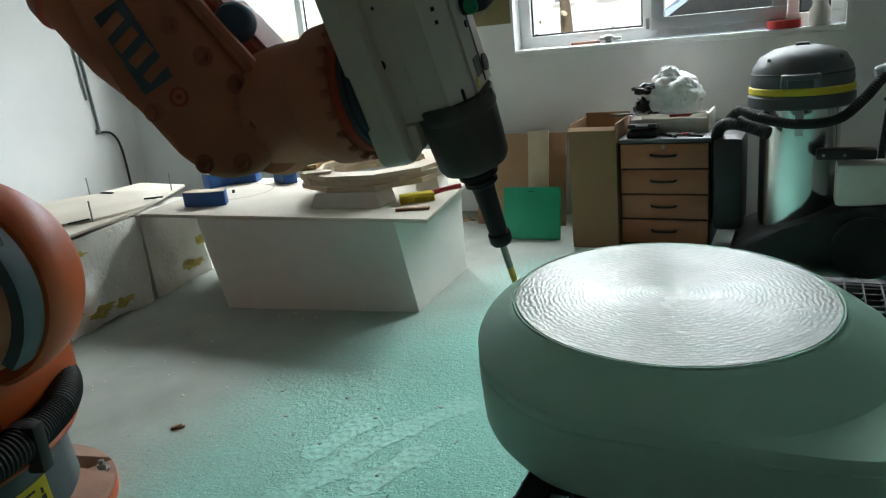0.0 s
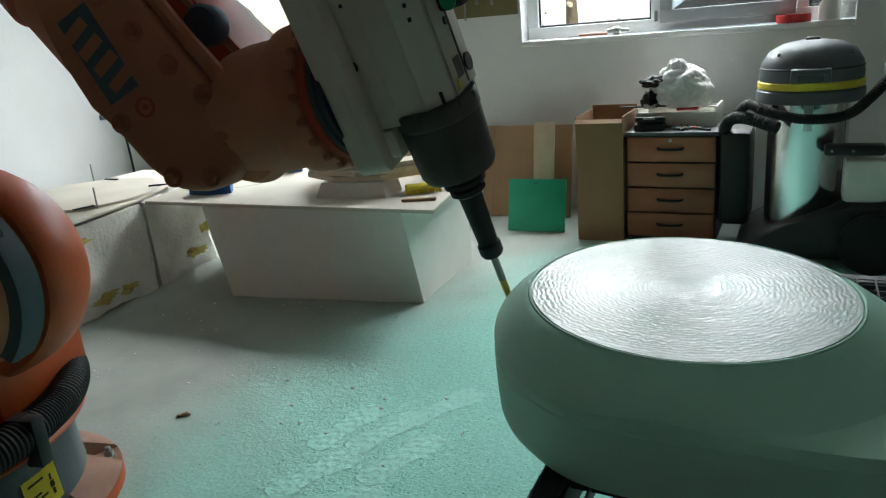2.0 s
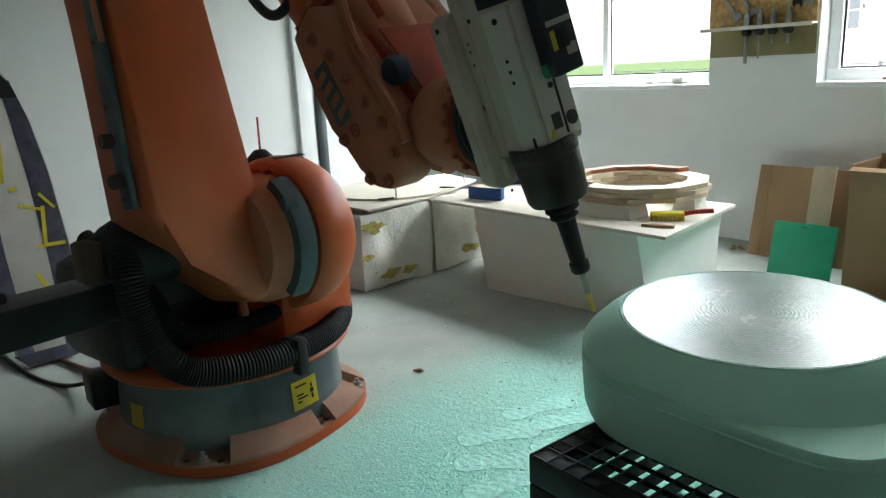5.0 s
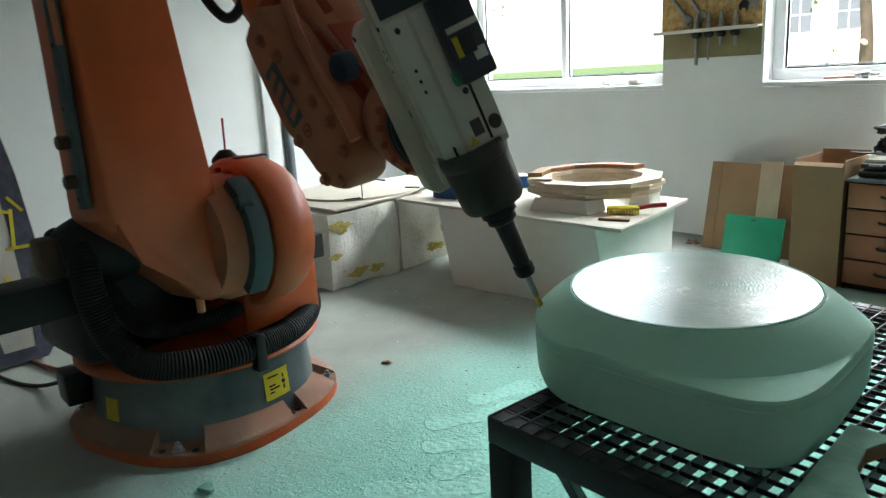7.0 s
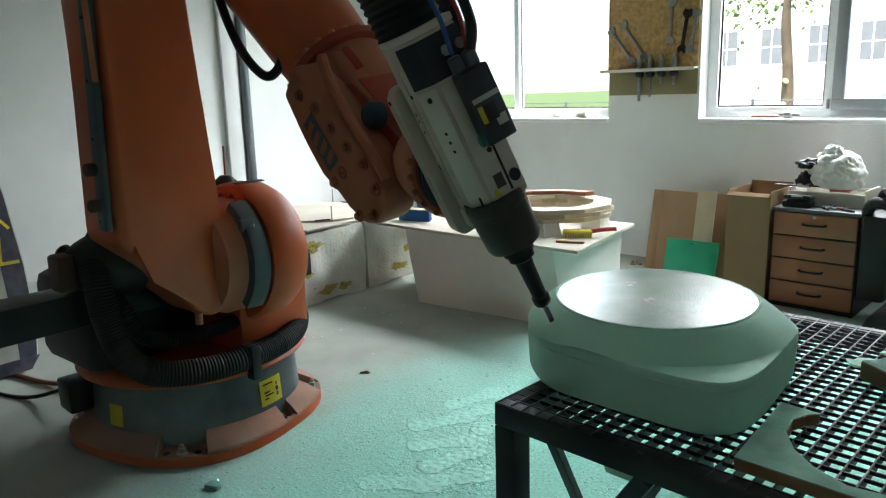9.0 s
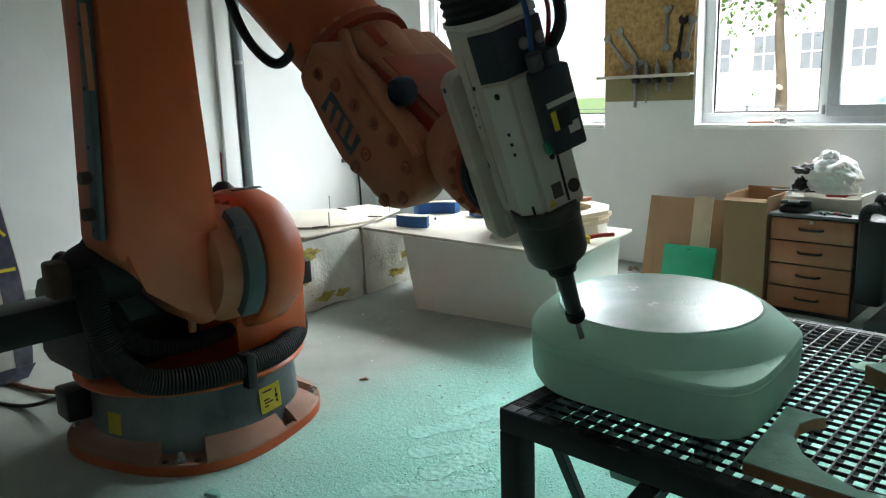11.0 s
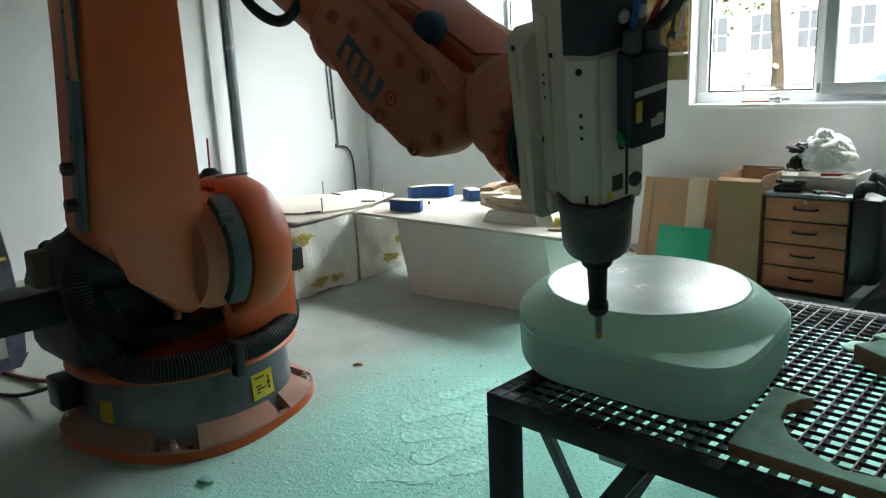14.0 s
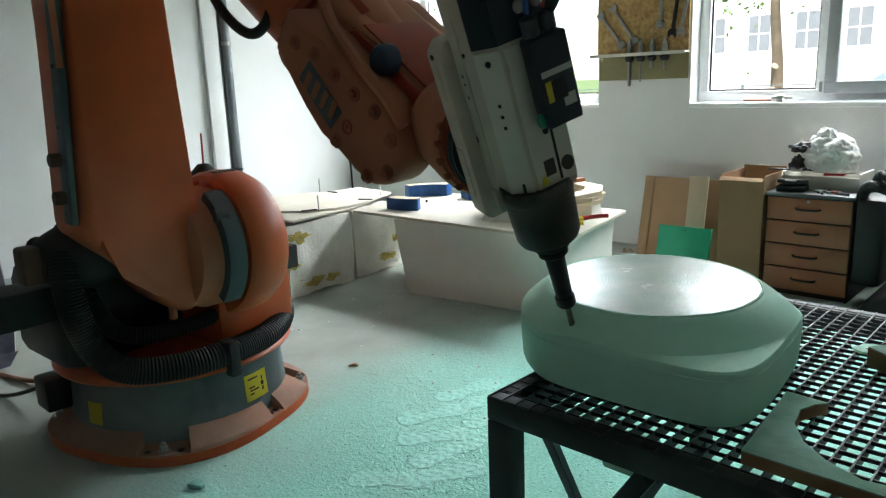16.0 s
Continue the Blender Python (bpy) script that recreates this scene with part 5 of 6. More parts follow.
# link arm
lk = part("link_arm", prism([(-0.42, 0.14), (-0.394, 0.9), (-0.355, 1.36), (-0.13, 1.36), (-0.095, 0.6), (-0.06, 0.2), (-0.045, 0.0), (-0.04, -0.09), (-0.055, -0.15), (-0.09, -0.182), (-0.135, -0.18), (-0.18, -0.15), (-0.225, -0.09), (-0.3, 0.01), (-0.4, 0.1)], -0.12, 0.12, 0.032, Matrix(((0, 0, 1, 0), (1, 0, 0, 0), (0, 1, 0, 0), (0, 0, 0, 1))), 3), ORANGE, robot, "orange tapered link arm")
part("edge_strip", prism([(-0.446, 0.17), (-0.42, 0.9), (-0.384, 1.3), (-0.362, 1.3), (-0.398, 0.9), (-0.424, 0.17)], 0.045, 0.1, 0.005, Matrix(((0, 0, 1, 0), (1, 0, 0, 0), (0, 1, 0, 0), (0, 0, 0, 1)))), TEALGREY, lk, "dark grey edge strip")
for z in (0.25, 0.36):
    part("stop_bolt", cyl(0.02, 0, 0.032, 12, pose(0.065, -0.44, z, 90, 0, 0), 0.003), BROWNM, lk)
for z in (0.2, 0.45, 0.62, 0.8):
    part("strip_screw", cyl(0.006, 0, 0.012, 8, pose(0.065, -0.435 + (z - 0.17) * 0.03, z, 90, 0, 0)), BLACK, lk)
part("foot_lug", cyl(0.014, -0.225, -0.17, 10, pose(0.02, -0.12, 0)), ORANGE_DUST, lk)
part("elbow_housing", lathe([(0.14, -0.34), (0.2, -0.31), (0.215, -0.1), (0.215, 0.24), (0.17, 0.3), (0.0, 0.31)], 44, Matrix(((1, 0, 0, 0), (0, 0, 1, 0), (0, -1, 0, LINK), (0, 0, 0, 1)))), ORANGE, lk)
part("logo_plate", box(0.1005, 0.103, -0.428, -0.41, 0.62, 0.86, 0.0, pose(0, 0, 0, 0.6, 0, 0)), ORANGE_DUST, lk, "orange plate on the strip")

# forearm with wrist: local x runs to the elbow, local y to the cover side
fa = part("forearm", lathe([(0.136, 0.44), (0.14, 0.5), (0.155, 0.8), (0.185, 1.2), (0.18, 1.42), (0.1, 1.46)], 48, pose(0, 0, -0.045, 0, 90, 0) @ pose(0, 0, 0)), ORANGE, robot, "dusty orange tapered forearm")
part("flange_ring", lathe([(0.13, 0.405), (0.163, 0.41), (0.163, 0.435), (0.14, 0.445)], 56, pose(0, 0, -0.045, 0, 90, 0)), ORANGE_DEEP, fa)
for k in range(22):
    a = 2 * math.pi * k / 22
    part("ring_bolt", cyl(0.009, 0, 0.016, 8, pose(0.436, 0.151 * math.cos(a), -0.045 + 0.151 * math.sin(a), 0, 90, 0), 0.003), ORANGE_DUST, fa)
UW = Matrix(((1, 0, 0, 0), (0, 0, 1, 0), (0, 1, 0, 0), (0, 0, 0, 1)))
core = join(lathe([(0.05, 0.2), (0.135, 0.22), (0.147, 0.28), (0.148, 0.41)], 44, pose(0, 0, -0.05, 0, 90, 0)),
            prism([(0.41, -0.135), (0.41, 0.08), (0.2, 0.096), (0.02, 0.108), (-0.03, 0.085), (0.1, 0.04), (0.14, -0.08), (0.26, -0.12)], -0.15, 0.1, 0.03, UW, 3))
part("wrist_body", core, ORANGE_DUST, fa, "dusty orange wrist body")
# thin plates in the darker orange, laid on the wrist body's side and top
part("wrist_face", prism([(0.3, 0.05), (0.27, 0.078), (0.18, 0.09), (0.03, 0.1), (-0.01, 0.085), (0.06, 0.055)], 0.1, 0.108, 0.004, UW), ORANGE_DEEP, fa, "thin deep orange face plate of the wrist")
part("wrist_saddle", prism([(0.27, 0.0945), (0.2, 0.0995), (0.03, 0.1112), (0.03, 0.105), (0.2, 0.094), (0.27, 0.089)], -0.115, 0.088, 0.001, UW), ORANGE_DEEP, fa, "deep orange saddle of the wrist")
part("wrist_fork", prism([(0.41, -0.125), (0.41, 0.07), (0.2, 0.078), (0.05, 0.108), (-0.045, 0.045), (-0.07, -0.03), (0.0, -0.12), (0.15, -0.15)], -0.215, -0.12, 0.03, UW, 3), ORANGE_DUST, fa, "far fork arm of the wrist")
pl = [(0.40, -0.07), (0.285, -0.085), (0.227, -0.1), (0.15, -0.113), (0.024, -0.115), (-0.04, -0.1), (-0.08, -0.055), (-0.09, 0.0), (-0.055, 0.05), (0.032, 0.075), (0.251, 0.065), (0.40, 0.05)]
part("wrist_cover", prism(pl, 0.1, 0.205, 0.022, UW, 3), ORANGE_DUST, fa, "bolted dusty orange wrist cover")
part("cover_ridge", tube([(0.36, 0.15, 0.1), (0.28, 0.165, 0.082), (0.15, 0.18, 0.08), (0.04, 0.19, 0.085), (-0.03, 0.19, 0.07)], 0.014, 8), ORANGE_DUST, fa)
for u, w in ((0.262, 0.022), (0.184, 0.029), (0.11, 0.038), (0.04, 0.05), (-0.03, 0.033), (-0.062, -0.032), (-0.02, -0.085), (0.33, 0.0), (0.1, -0.092)):
    part("cover_bolt", join(lathe([(0.017, 0.0), (0.017, 0.003), (0.012, 0.004)], 14, pose(u, 0.204, w, -90, 0, 0)), cyl(0.011, 0.003, 0.014, 6, pose(u, 0.204, w, -90, 0, 0), 0.002)), ORANGE_MID, fa)
part("emblem", lathe([(0.012, 0.0), (0.017, 0.0), (0.017, 0.002), (0.012, 0.002), (0.012, 0.0)], 20, pose(0.09, 0.2055, -0.04, -90, 0, 0), cap=False), ORANGE_DEEP, fa)
part("emblem_dot", cyl(0.005, 0, 0.002, 10, pose(0.09, 0.2055, -0.04, -90, 0, 0)), ORANGE_DEEP, fa)
pm = pose(0.2, 0.2055, -0.042, 0, -9, 0)
part("logo_plate", box(-0.075, 0.075, 0, 0.002, -0.03, 0.03, 0, pm), TEALGREY, fa, "blue grey logo plate")
for k in range(4):
    part("logo_bar", box(-0.062 + 0.034 * k, -0.044 + 0.034 * k, 0.002, 0.0035, -0.023, 0.023, 0, pm @ pose(0, 0, 0, 0, 12, 0)), ORANGE_DUST, fa)
part("blue_cap", lathe([(0.034, 0.0), (0.034, 0.03), (0.028, 0.038), (0.0, 0.039)], 24, pose(0.14, 0.108, 0.1, -90, 0, 0)), BLUECAP, fa, "blue plastic cap")
part("type_plate", box(-0.04, 0.04, -0.002, 0.002, -0.011, 0.011, 0.001, pose(0.33, 0.075, 0.11, 62, 0, 0)), ORANGE_DEEP, fa)
part("cable_loop", tube([(1.0, 0.13, 0.02), (0.9, 0.15, -0.08), (0.8, 0.15, -0.15), (0.67, 0.15, -0.18), (0.55, 0.15, -0.15), (0.53, 0.13, -0.08), (0.6, 0.1, 0.02)], 0.014, 10), BLACK, fa, "hanging black cable loop")
part("dress_hose", tube([(0.25, -0.2, 0.2), (0.5, -0.22, 0.26), (0.9, -0.2, 0.3), (1.3, -0.1, 0.3)], 0.035, 12, 10, 0.003, 0.014), RUBBER, fa, "black corrugated hose along the forearm")

# wrist joint: local x away from the mounting plate side, local z along the tool
SX = pose(0.066, 0, 0.43, 0, -90, 0)
wj = part("wrist_joint", join(lathe([(0.0, 0.45), (0.05, 0.445), (0.085, 0.425), (0.104, 0.39), (0.108, 0.35), (0.106, 0.285)], 44, SX), cyl(0.088, -0.085, 0.085, 36, pose(-0.325, 0.0, 0.42, 0, 80, 90), 0.02)), ORANGE_DUST, robot, "dusty orange wrist joint housing")
part("joint_flange", lathe([(0.106, 0.29), (0.118, 0.268), (0.12, 0.232), (0.113, 0.212), (0.09, 0.211)], 52, SX), ORANGE_DUST, wj)
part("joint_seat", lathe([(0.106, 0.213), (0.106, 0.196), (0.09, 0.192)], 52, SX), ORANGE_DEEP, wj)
for k in range(20):
    a = 2 * math.pi * k / 20
    part("flange_bolt", cyl(0.008, 0, 0.014, 8, pose(-0.157, 0.113 * math.cos(a), 0.43 + 0.113 * math.sin(a), 0, 90, 0), 0.003), ORANGE_MID, wj)
part("joint_collar", lathe([(0.103, 0.196), (0.103, 0.187), (0.098, 0.184), (0.098, 0.176)], 52, SX), COLLAR, wj, "blue grey flange collar")

# spindle
body = [(-0.086, -0.066), (0.024, -0.066), (0.064, -0.028), (0.064, 0.072), (-0.086, 0.072)]
spn = part("spindle", prism(body, 0.372, 0.745, 0.004), ALU, robot, "worn aluminium milling spindle body")
part("mount_plate", prism([(0.325, -0.1), (0.645, -0.1), (0.665, -0.08), (0.665, 0.1), (0.325, 0.1), (0.31, 0.085), (0.31, -0.085)], -0.136, -0.07, 0.008, Matrix(((0, 0, 1, 0), (0, 1, 0, 0), (1, 0, 0, 0), (0, 0, 0, 1)))), ALU, spn, "thick aluminium mounting plate")
part("foot_block", box(-0.118, -0.05, -0.07, 0.07, 0.325, 0.371, 0.006), ALU, spn)
part("side_cover", box(-0.075, -0.03, -0.0685, -0.0655, 0.4, 0.7, 0.0), ALU, spn)
part("plate_window", box(-0.121, -0.09, -0.1025, -0.1005, 0.36, 0.46), ALU, spn)
part("plate_window", box(-0.121, -0.09, -0.1025, -0.1005, 0.56, 0.63), ALU, spn)
part("bright_strip", box(-0.0265, 0.0265, -0.003, 0.0, 0.385, 0.645, 0.0005, pose(0.0445, -0.0475, 0, 0, 0, 43.5)), ALU_BRIGHT, spn, "bright brushed strip")
for k in range(3):
    part("stamp", box(-0.003, 0.003, -0.0045, -0.003, 0.51 + 0.02 * k, 0.516 + 0.02 * k, 0, pose(0.0445, -0.0475, 0, 0, 0, 43.5)), BLACK, spn)
part("dark_panel", join(box(0.0, 0.067, -0.03, 0.0755, 0.652, 0.738, 0.002), box(-0.028, 0.028, -0.004, 0.0, 0.652, 0.738, 0.001, pose(0.0445, -0.0475, 0, 0, 0, 43.5))), NAVY, spn, "dark blue panel")
part("front_cover", box(0.0645, 0.069, -0.022, 0.07, 0.385, 0.645, 0.001), ALU_BRIGHT, spn)
part("groove", box(0.0692, 0.0702, 0.03, 0.036, 0.39, 0.5), BLACK, spn)
part("boss", cyl(0.014, 0, 0.004, 16, pose(0.069, 0.052, 0.415, 0, 90, 0)), NOSE, spn)
part("data_plate", box(0.0692, 0.0705, 0.0, 0.024, 0.405, 0.435), NOSE, spn)
tri = bmesh.new()
vs = [tri.verts.new(p) for p in ((0.0695, -0.016, 0.392), (0.0695, 0.004, 0.392), (0.0695, -0.006, 0.41), (0.071, -0.016, 0.392), (0.071, 0.004, 0.392), (0.071, -0.006, 0.41))]
for q in ((0, 1, 2), (3, 4, 5), (0, 1, 4, 3), (1, 2, 5, 4), (2, 0, 3, 5)):
    tri.faces.new([vs[i] for i in q])
part("warning_triangle", tri, YELLOW, spn, "yellow warning triangle", smooth=False)
part("slot", box(0.045, 0.053, -0.048, -0.04, 0.378, 0.405, 0.003), BLACK, spn)
for m_, s_, z_, r_ in ((-0.072, -0.067, 0.475, 0.008), (-0.05, -0.067, 0.60, 0.003), (-0.05, -0.067, 0.585, 0.003), (-0.05, -0.067, 0.56, 0.003), (-0.1, -0.1015, 0.64, 0.005), (-0.02, -0.067, 0.64, 0.004)):
    part("screw", cyl(r_, 0, 0.0035, 12, pose(m_, s_ + 0.001, z_, 90, 0, 0)), BLACK, spn)
part("screw", cyl(0.006, 0, 0.0035, 12, pose(0.044, -0.049, 0.626, 90, 0, 43.5)), BLACK, spn)
part("screw", cyl(0.006, 0, 0.0035, 12, pose(0.069, 0.02, 0.487, 0, 90, 0)), BLACK, spn)
bx = part("connector_box", box(0.0705, 0.118, 0.008, 0.085, 0.5, 0.652, 0.006), NAVY, spn, "dark connector box")
lens = part("green_lens", cyl(0.013, -0.004, 0.006, 16, pose(0.094, 0.006, 0.514, 90, 0, 0), 0.002), LED, spn, "green indicator lens")
part("box_label", box(0.1182, 0.1192, 0.014, 0.08, 0.588, 0.598), OFFW, spn)
part("box_label", box(0.1182, 0.1192, 0.05, 0.076, 0.53, 0.55), OFFW, spn)
part("box_label", box(0.1182, 0.1192, 0.018, 0.036, 0.545, 0.58), YELLOW, spn)
part("box_relief", box(0.118, 0.121, 0.03, 0.06, 0.545, 0.58, 0.001), BLACK, spn)
for yy in (0.025, 0.062):
    part("plug", cyl(0.016, 0.652, 0.685, 16, pose(0.095, yy, 0), 0.004), GREYP, spn)
    part("plug_ring", cyl(0.011, 0.0, 0.006, 16, pose(0.0675, yy, 0.7, 0, 90, 0), 0.002), BARE, spn)
part("cable", tube([(0.095, 0.025, 0.69), (0.105, 0.03, 0.76), (0.07, 0.035, 0.82), (0.0, 0.03, 0.86)], 0.0055, 8), BLUE, spn, "blue cable")
part("cable", tube([(0.095, 0.062, 0.69), (0.125, 0.066, 0.76), (0.09, 0.06, 0.84), (0.0, 0.05, 0.9)], 0.005, 8), RED, spn, "red cable")
part("cable", tube([(0.09, 0.07, 0.68), (0.15, 0.075, 0.74), (0.14, 0.07, 0.85), (0.02, 0.04, 0.92)], 0.012, 8), BLACK, spn, "black cable")
part("top_ring", prism([(x * 1.02, y * 1.02) for x, y in body], 0.7455, 0.76, 0.002), ALU_BRIGHT, spn)
part("bellows", lathe([(0.082 - (0.006 if k % 2 else 0), 0.761 + 0.0075 * k) for k in range(30)], 32, pose(-0.02, 0, 0)), RUBBER, spn, "black ribbed bellows")
part("supply_hose", tube([(-0.02, 0, 0.97), (-0.06, 0.0, 1.1), (-0.2, 0.02, 1.2), (-0.4, 0.04, 1.22)], 0.05, 14, 8, 0.004, 0.016), RUBBER, spn, "thick black supply hose")
part("side_hose", tube([(-0.14, 0.09, 0.5), (-0.15, 0.11, 0.62), (-0.17, 0.1, 0.85), (-0.25, 0.08, 1.1)], 0.02, 12, 8, 0.002, 0.01), RUBBER, spn, "black corrugated side hose")
part("nose_ring", lathe([(0.069, 0.386), (0.071, 0.372), (0.071, 0.36), (0.068, 0.356)], 40), NOSE, spn)
for k in range(12):
    a = 2 * math.pi * k / 12
    part("nose_screw", cyl(0.006, 0.372, 0.384, 8, pose(0.066 * math.cos(a), 0.066 * math.sin(a), 0), 0.001), NOSE, spn)
part("nose", lathe([(0.069, 0.356), (0.067, 0.31), (0.065, 0.272), (0.06, 0.262), (0.03, 0.26)], 44), NOSE, spn, "oil stained steel spindle nose")
part("tool_holder", lathe([(0.034, 0.26), (0.034, 0.25), (0.037, 0.248), (0.037, 0.24), (0.027, 0.236), (0.031, 0.232), (0.031, 0.224), (0.022, 0.218), (0.0205, 0.205), (0.018, 0.13), (0.016, 0.12)], 28), STEEL, spn, "black steel tool holder")
part("collet_nut", lathe([(0.016, 0.122), (0.0215, 0.12), (0.0215, 0.104), (0.018, 0.098), (0.007, 0.096)], 20), STEEL, spn, "black collet nut")
part("shank", cyl(0.0068, 0.046, 0.097, 14), BARE, spn, "steel cutter shank")
part("cutter_tip", lathe([(0.0062, 0.047), (0.0066, 0.03), (0.0055, 0.004), (0.0, 0.0)], 14), BRASS, spn, "gold coated cutter tip")


# the spindle is slim across its axis, the nose set a little forward on it
SLIM, NOSED = Matrix.Diagonal((0.87, 0.87, 1.0, 1.0)), Matrix.Translation((0.008, 0.0, 0.0)) @ Matrix.Diagonal((0.95, 0.95, 1.0, 1.0))
for piece in spn.children:
    piece.data.transform(NOSED if piece.name.split(".")[0] in ("nose", "nose_ring", "nose_screw", "tool_holder", "collet_nut", "shank", "cutter_tip") else SLIM)
spn.data.transform(SLIM)


# ---------------------------------------------------------------- movement
def turn_about_tool(t):
    """Small turn of the wrist flange about the tool's axis, fading out as the cutter goes round."""
    return 11.0 * min(1.0, max(0.0, (6.5 - t) / 4.0))


def motions():
    walk(car, [(t, pose(*v)) for t, *v in (
        (0, 0, 0, 0, 0, 0, 18.55),
        (0.5, 0, 0, 0, 0, 0, 17.78),
        (1, 0, 0, 0, 0, 0, 17.09),
        (1.5, 0, 0, 0, 0, 0, 15.19),
        (2, 0, 0, 0, 0, 0, 14.94),
        (2.5, 0, 0, 0, 0, 0, 13.72),
        (3.5, 0, 0, 0, 0, 0, 14.07),
        (4, 0, 0, 0, 0, 0, 14.74),
        (6.5, 0, 0, 0, 0, 0, 7.54),
        (7, 0, 0, 0, 0, 0, 6.69),
        (7.5, 0, 0, 0, 0, 0, 6.4),
        (8, 0, 0, 0, 0, 0, 6.85),
        (8.5, 0, 0, 0, 0, 0, 5.84),
        (9, 0, 0, 0, 0, 0, 4.91),
        (11.5, 0, 0, 0, 0, 0, 2.42),
        (12, 0, 0, 0, 0, 0, 2.16),
        (12.5, 0, 0, 0, 0, 0, 1.8),
        (13, 0, 0, 0, 0, 0, 1.58),
        (13.5, 0, 0, 0, 0, 0, 1.36),
        (14, 0, 0, 0, 0, 0, 1.38),
        (14.5, 0, 0, 0, 0, 0, 1.62),
        (15, 0, 0, 0, 0, 0, 1.73),
        (15.5, 0, 0, 0, 0, 0, 2.39),
        (16, 0, 0, 0, 0, 0, 2.49),
    )])
    walk(lk, [(t, pose(*v)) for t, *v in (
        (0, 0.3223, 0.1081, 0.7, 0, -5.52, 18.55),
        (0.5, 0.3238, 0.1038, 0.7, 0, -5.48, 17.78),
        (1, 0.325, 0.0999, 0.7, 0, -5.68, 17.09),
        (1.5, 0.3281, 0.0891, 0.7, 0, -6.31, 15.19),
        (2, 0.3285, 0.0876, 0.7, 0, -6.41, 14.94),
        (2.5, 0.3303, 0.0806, 0.7, 0, -7.2, 13.72),
        (3.5, 0.3298, 0.0826, 0.7, 0, -6.65, 14.07),
        (4, 0.3288, 0.0865, 0.7, 0, -9.08, 14.74),
        (6.5, 0.3371, 0.0446, 0.7, 0, -6.02, 7.54),
        (7, 0.3377, 0.0396, 0.7, 0, -4.61, 6.69),
        (7.5, 0.3379, 0.0379, 0.7, 0, -3.06, 6.4),
        (8, 0.3376, 0.0405, 0.7, 0, -2.49, 6.85),
        (8.5, 0.3382, 0.0346, 0.7, 0, -1.13, 5.84),
        (9, 0.3388, 0.0291, 0.7, 0, 0.36, 4.91),
        (11.5, 0.3397, 0.0144, 0.7, 0, 4.25, 2.42),
        (12, 0.3398, 0.0128, 0.7, 0, 5.19, 2.16),
        (12.5, 0.3398, 0.0107, 0.7, 0, 6.34, 1.8),
        (13, 0.3399, 0.0093, 0.7, 0, 7.38, 1.58),
        (13.5, 0.3399, 0.0081, 0.7, 0, 8.45, 1.36),
        (14, 0.3399, 0.0082, 0.7, 0, 7.79, 1.38),
        (14.5, 0.3399, 0.0096, 0.7, 0, 6.62, 1.62),
        (15, 0.3398, 0.0103, 0.7, 0, 5.76, 1.73),
        (15.5, 0.3397, 0.0142, 0.7, 0, 4.5, 2.39),
        (16, 0.3397, 0.0148, 0.7, 0, 3.67, 2.49),
    )])
    walk(fa, [(t, pose(*v)) for t, *v in (
        (0, 1.1445, 0.384, 1.0435, 10.62, -53.8, -167.23),
        (0.5, 1.1447, 0.3672, 1.0378, 9.94, -53.32, -167.7),
        (1, 1.1385, 0.35, 1.0311, 10.94, -53.34, -169.41),
        (1.5, 1.1323, 0.3074, 1.0268, 7.93, -52.83, -168.87),
        (2, 1.1323, 0.302, 1.0274, 6.4, -53.26, -168.68),
        (2.5, 1.1291, 0.2757, 1.0338, 4.81, -52.24, -169.02),
        (3.5, 1.1241, 0.2817, 1.0198, 2.12, -51.43, -170.04),
        (4, 1.0795, 0.284, 1.0258, -1.36, -51.03, -169.43),
        (6.5, 1.2195, 0.1614, 1.0779, -10.32, -50.46, -169.95),
        (7, 1.2382, 0.1453, 1.0637, -10.54, -48.99, -171.02),
        (7.5, 1.2673, 0.1422, 1.0577, -9.62, -47.66, -174.3),
        (8, 1.2758, 0.1532, 1.0546, -10.46, -46.05, -175.84),
        (8.5, 1.3047, 0.1335, 1.0498, -9.68, -45.82, -176.31),
        (9, 1.3453, 0.1156, 1.0535, -10.99, -44.93, -176.35),
        (11.5, 1.5179, 0.0642, 1.1326, -3.23, -40.91, -177.62),
        (12, 1.5579, 0.0588, 1.1514, -2.02, -39.43, -177.76),
        (12.5, 1.6037, 0.0505, 1.1716, -1.51, -38.05, -177.96),
        (13, 1.6435, 0.0452, 1.188, -0.02, -37.3, -178.42),
        (13.5, 1.6844, 0.04, 1.2053, 0.87, -36.84, -178.2),
        (14, 1.6606, 0.0401, 1.1965, -0.02, -37.51, -177.86),
        (14.5, 1.6146, 0.0457, 1.1759, -1.03, -38.43, -177.63),
        (15, 1.5819, 0.0477, 1.1627, -2.87, -39.73, -177.16),
        (15.5, 1.5315, 0.064, 1.1412, -3.03, -40.69, -177.66),
        (16, 1.4939, 0.065, 1.1216, -4.29, -41.97, -176.99),
    )])
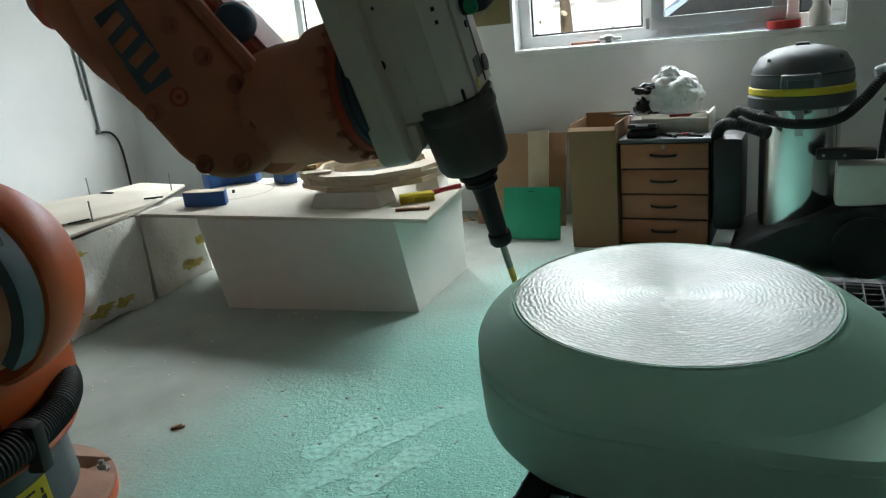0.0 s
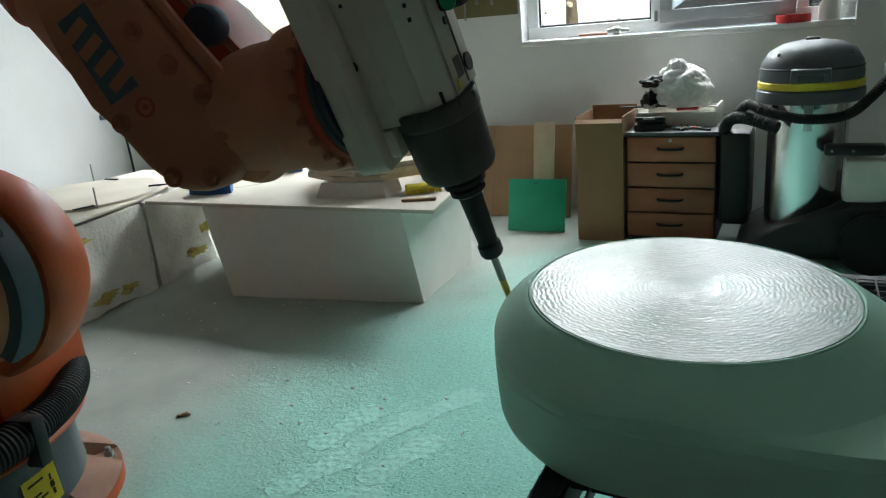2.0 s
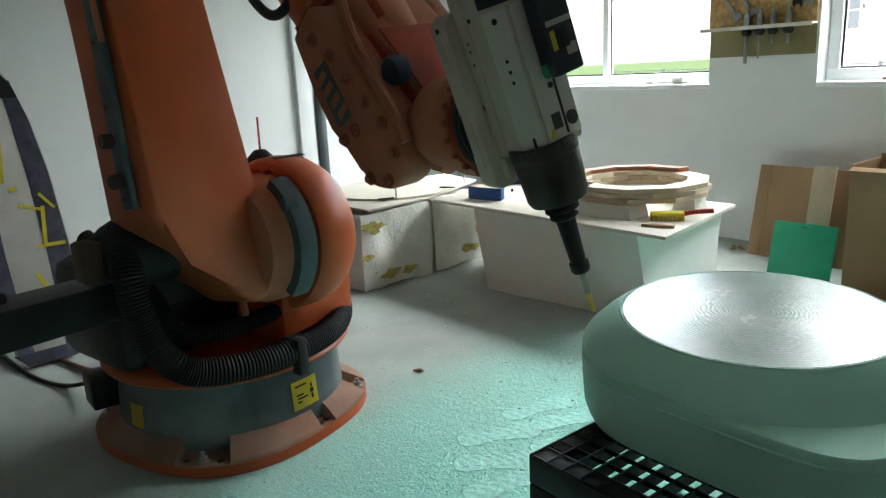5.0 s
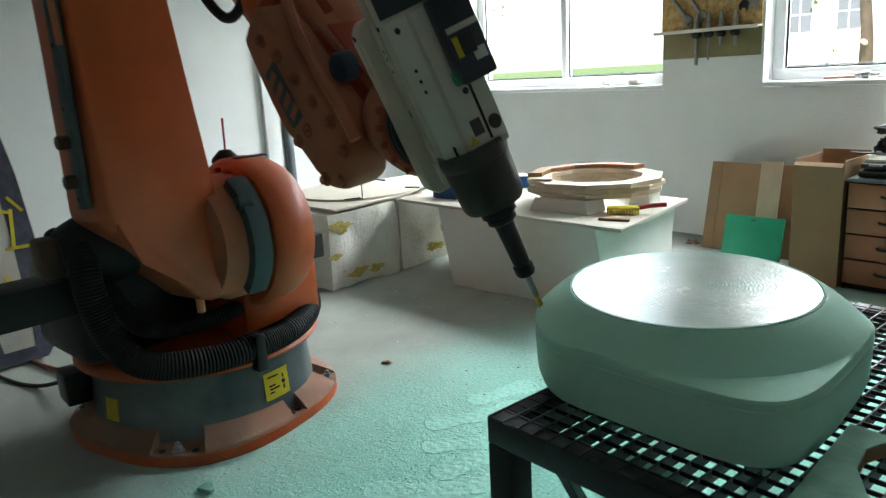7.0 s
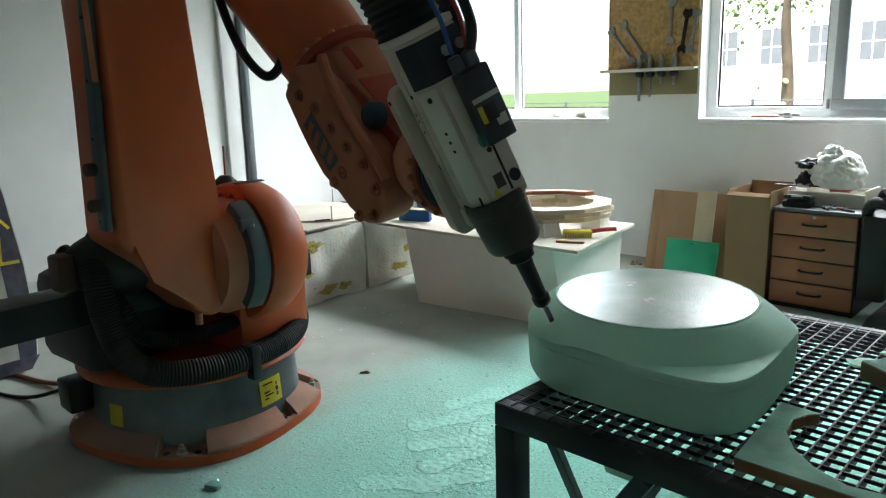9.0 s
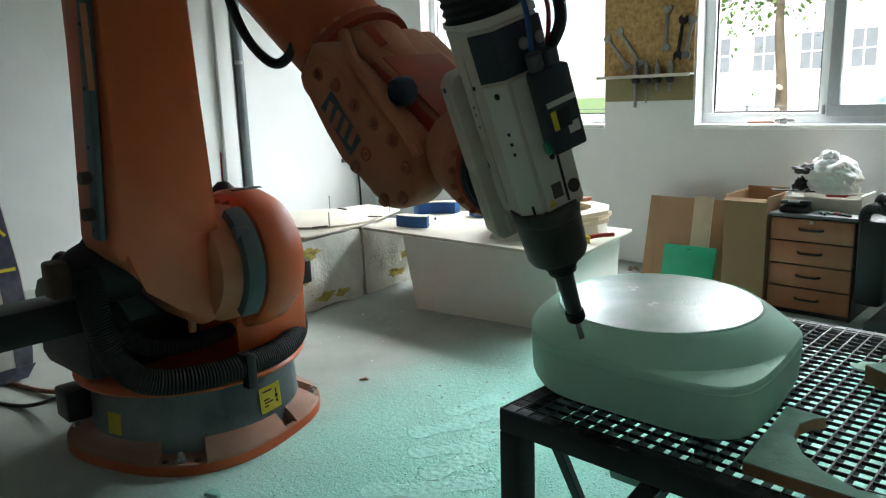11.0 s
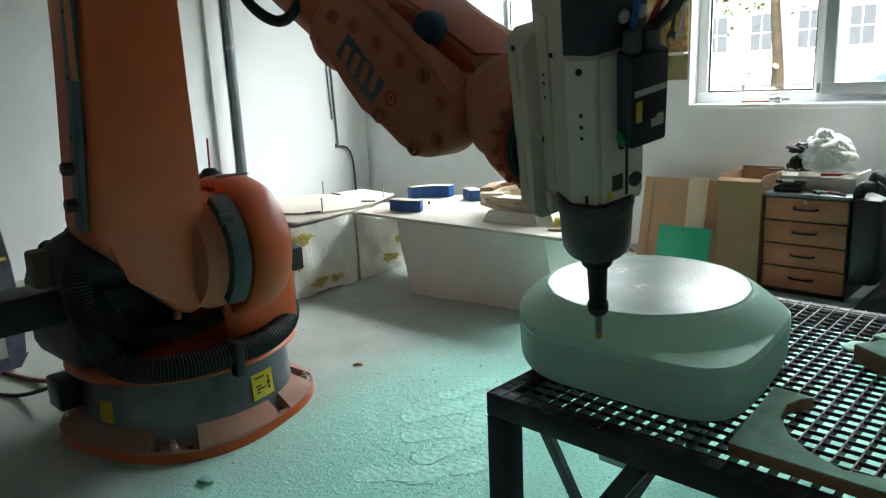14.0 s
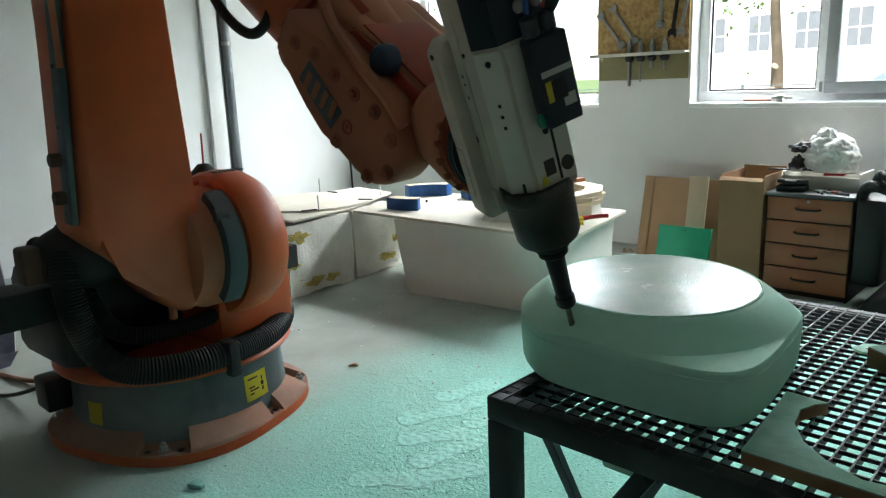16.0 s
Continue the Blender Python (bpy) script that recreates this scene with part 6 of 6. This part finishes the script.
    walk(wj, [(t, pose(*v) @ pose(0, 0, 0, 0, 0, turn_about_tool(t))) for t, *v in (
        (0, 1.6087, 0.4364, 0.7086, 16.94, -4.96, -7.64),
        (0.5, 1.6125, 0.4106, 0.7067, 16.51, -5.54, -8.33),
        (1, 1.6112, 0.3929, 0.707, 16.33, -6.46, -8.16),
        (1.5, 1.6076, 0.3414, 0.7054, 16.8, -6.68, -9.58),
        (2, 1.6075, 0.3355, 0.7059, 17.85, -6.41, -10.5),
        (2.5, 1.6072, 0.2969, 0.7156, 18.43, -6.66, -12.37),
        (3.5, 1.5991, 0.2946, 0.6964, 17.79, -6.2, -12.95),
        (4, 1.5463, 0.2972, 0.6907, 15.86, -5.19, -11.57),
        (6.5, 1.6651, 0.1525, 0.715, 21.56, 0.06, -19.89),
        (7, 1.6865, 0.1278, 0.7044, 22.55, -0.09, -21.7),
        (7.5, 1.7175, 0.1125, 0.7017, 23.32, -0.26, -23.76),
        (8, 1.725, 0.1216, 0.6974, 24.39, 0.3, -24.97),
        (8.5, 1.7549, 0.1014, 0.6941, 24.94, 0.33, -25.43),
        (9, 1.7934, 0.0816, 0.6952, 25.64, 0.96, -26.39),
        (11.5, 1.8892, 0.0433, 0.6943, 19.2, 10.41, -23.4),
        (12, 1.9065, 0.0368, 0.695, 17.55, 12.89, -23.28),
        (12.5, 1.9282, 0.0299, 0.6977, 16.34, 15.62, -23.34),
        (13, 1.9466, 0.0248, 0.7001, 14.88, 17.84, -23.08),
        (13.5, 1.9631, 0.0228, 0.703, 13.63, 20.43, -22.73),
        (14, 1.9542, 0.0217, 0.7027, 14.51, 18.89, -22.97),
        (14.5, 1.9312, 0.0256, 0.6966, 15.67, 16.4, -23.03),
        (15, 1.9188, 0.027, 0.6975, 17.13, 14.3, -23.41),
        (15.5, 1.8924, 0.0411, 0.6945, 18.4, 11.52, -23.52),
        (16, 1.8759, 0.0415, 0.6928, 19.7, 9.04, -23.58),
    )])
    walk(spn, [(t, pose(*v) @ pose(0, 0, 0, 0, 0, turn_about_tool(t))) for t, *v in (
        (0, 1.6087, 0.4364, 0.7086, 16.94, -4.96, -7.64),
        (0.5, 1.6125, 0.4106, 0.7067, 16.51, -5.54, -8.33),
        (1, 1.6112, 0.3929, 0.707, 16.33, -6.46, -8.16),
        (1.5, 1.6076, 0.3414, 0.7054, 16.8, -6.68, -9.58),
        (2, 1.6075, 0.3355, 0.7059, 17.85, -6.41, -10.5),
        (2.5, 1.6072, 0.2969, 0.7156, 18.43, -6.66, -12.37),
        (3.5, 1.5991, 0.2946, 0.6964, 17.79, -6.2, -12.95),
        (4, 1.5463, 0.2972, 0.6907, 15.86, -5.19, -11.57),
        (6.5, 1.6651, 0.1525, 0.715, 21.56, 0.06, -19.89),
        (7, 1.6865, 0.1278, 0.7044, 22.55, -0.09, -21.7),
        (7.5, 1.7175, 0.1125, 0.7017, 23.32, -0.26, -23.76),
        (8, 1.725, 0.1216, 0.6974, 24.39, 0.3, -24.97),
        (8.5, 1.7549, 0.1014, 0.6941, 24.94, 0.33, -25.43),
        (9, 1.7934, 0.0816, 0.6952, 25.64, 0.96, -26.39),
        (11.5, 1.8892, 0.0433, 0.6943, 19.2, 10.41, -23.4),
        (12, 1.9065, 0.0368, 0.695, 17.55, 12.89, -23.28),
        (12.5, 1.9282, 0.0299, 0.6977, 16.34, 15.62, -23.34),
        (13, 1.9466, 0.0248, 0.7001, 14.88, 17.84, -23.08),
        (13.5, 1.9631, 0.0228, 0.703, 13.63, 20.43, -22.73),
        (14, 1.9542, 0.0217, 0.7027, 14.51, 18.89, -22.97),
        (14.5, 1.9312, 0.0256, 0.6966, 15.67, 16.4, -23.03),
        (15, 1.9188, 0.027, 0.6975, 17.13, 14.3, -23.41),
        (15.5, 1.8924, 0.0411, 0.6945, 18.4, 11.52, -23.52),
        (16, 1.8759, 0.0415, 0.6928, 19.7, 9.04, -23.58),
    )])


motions()
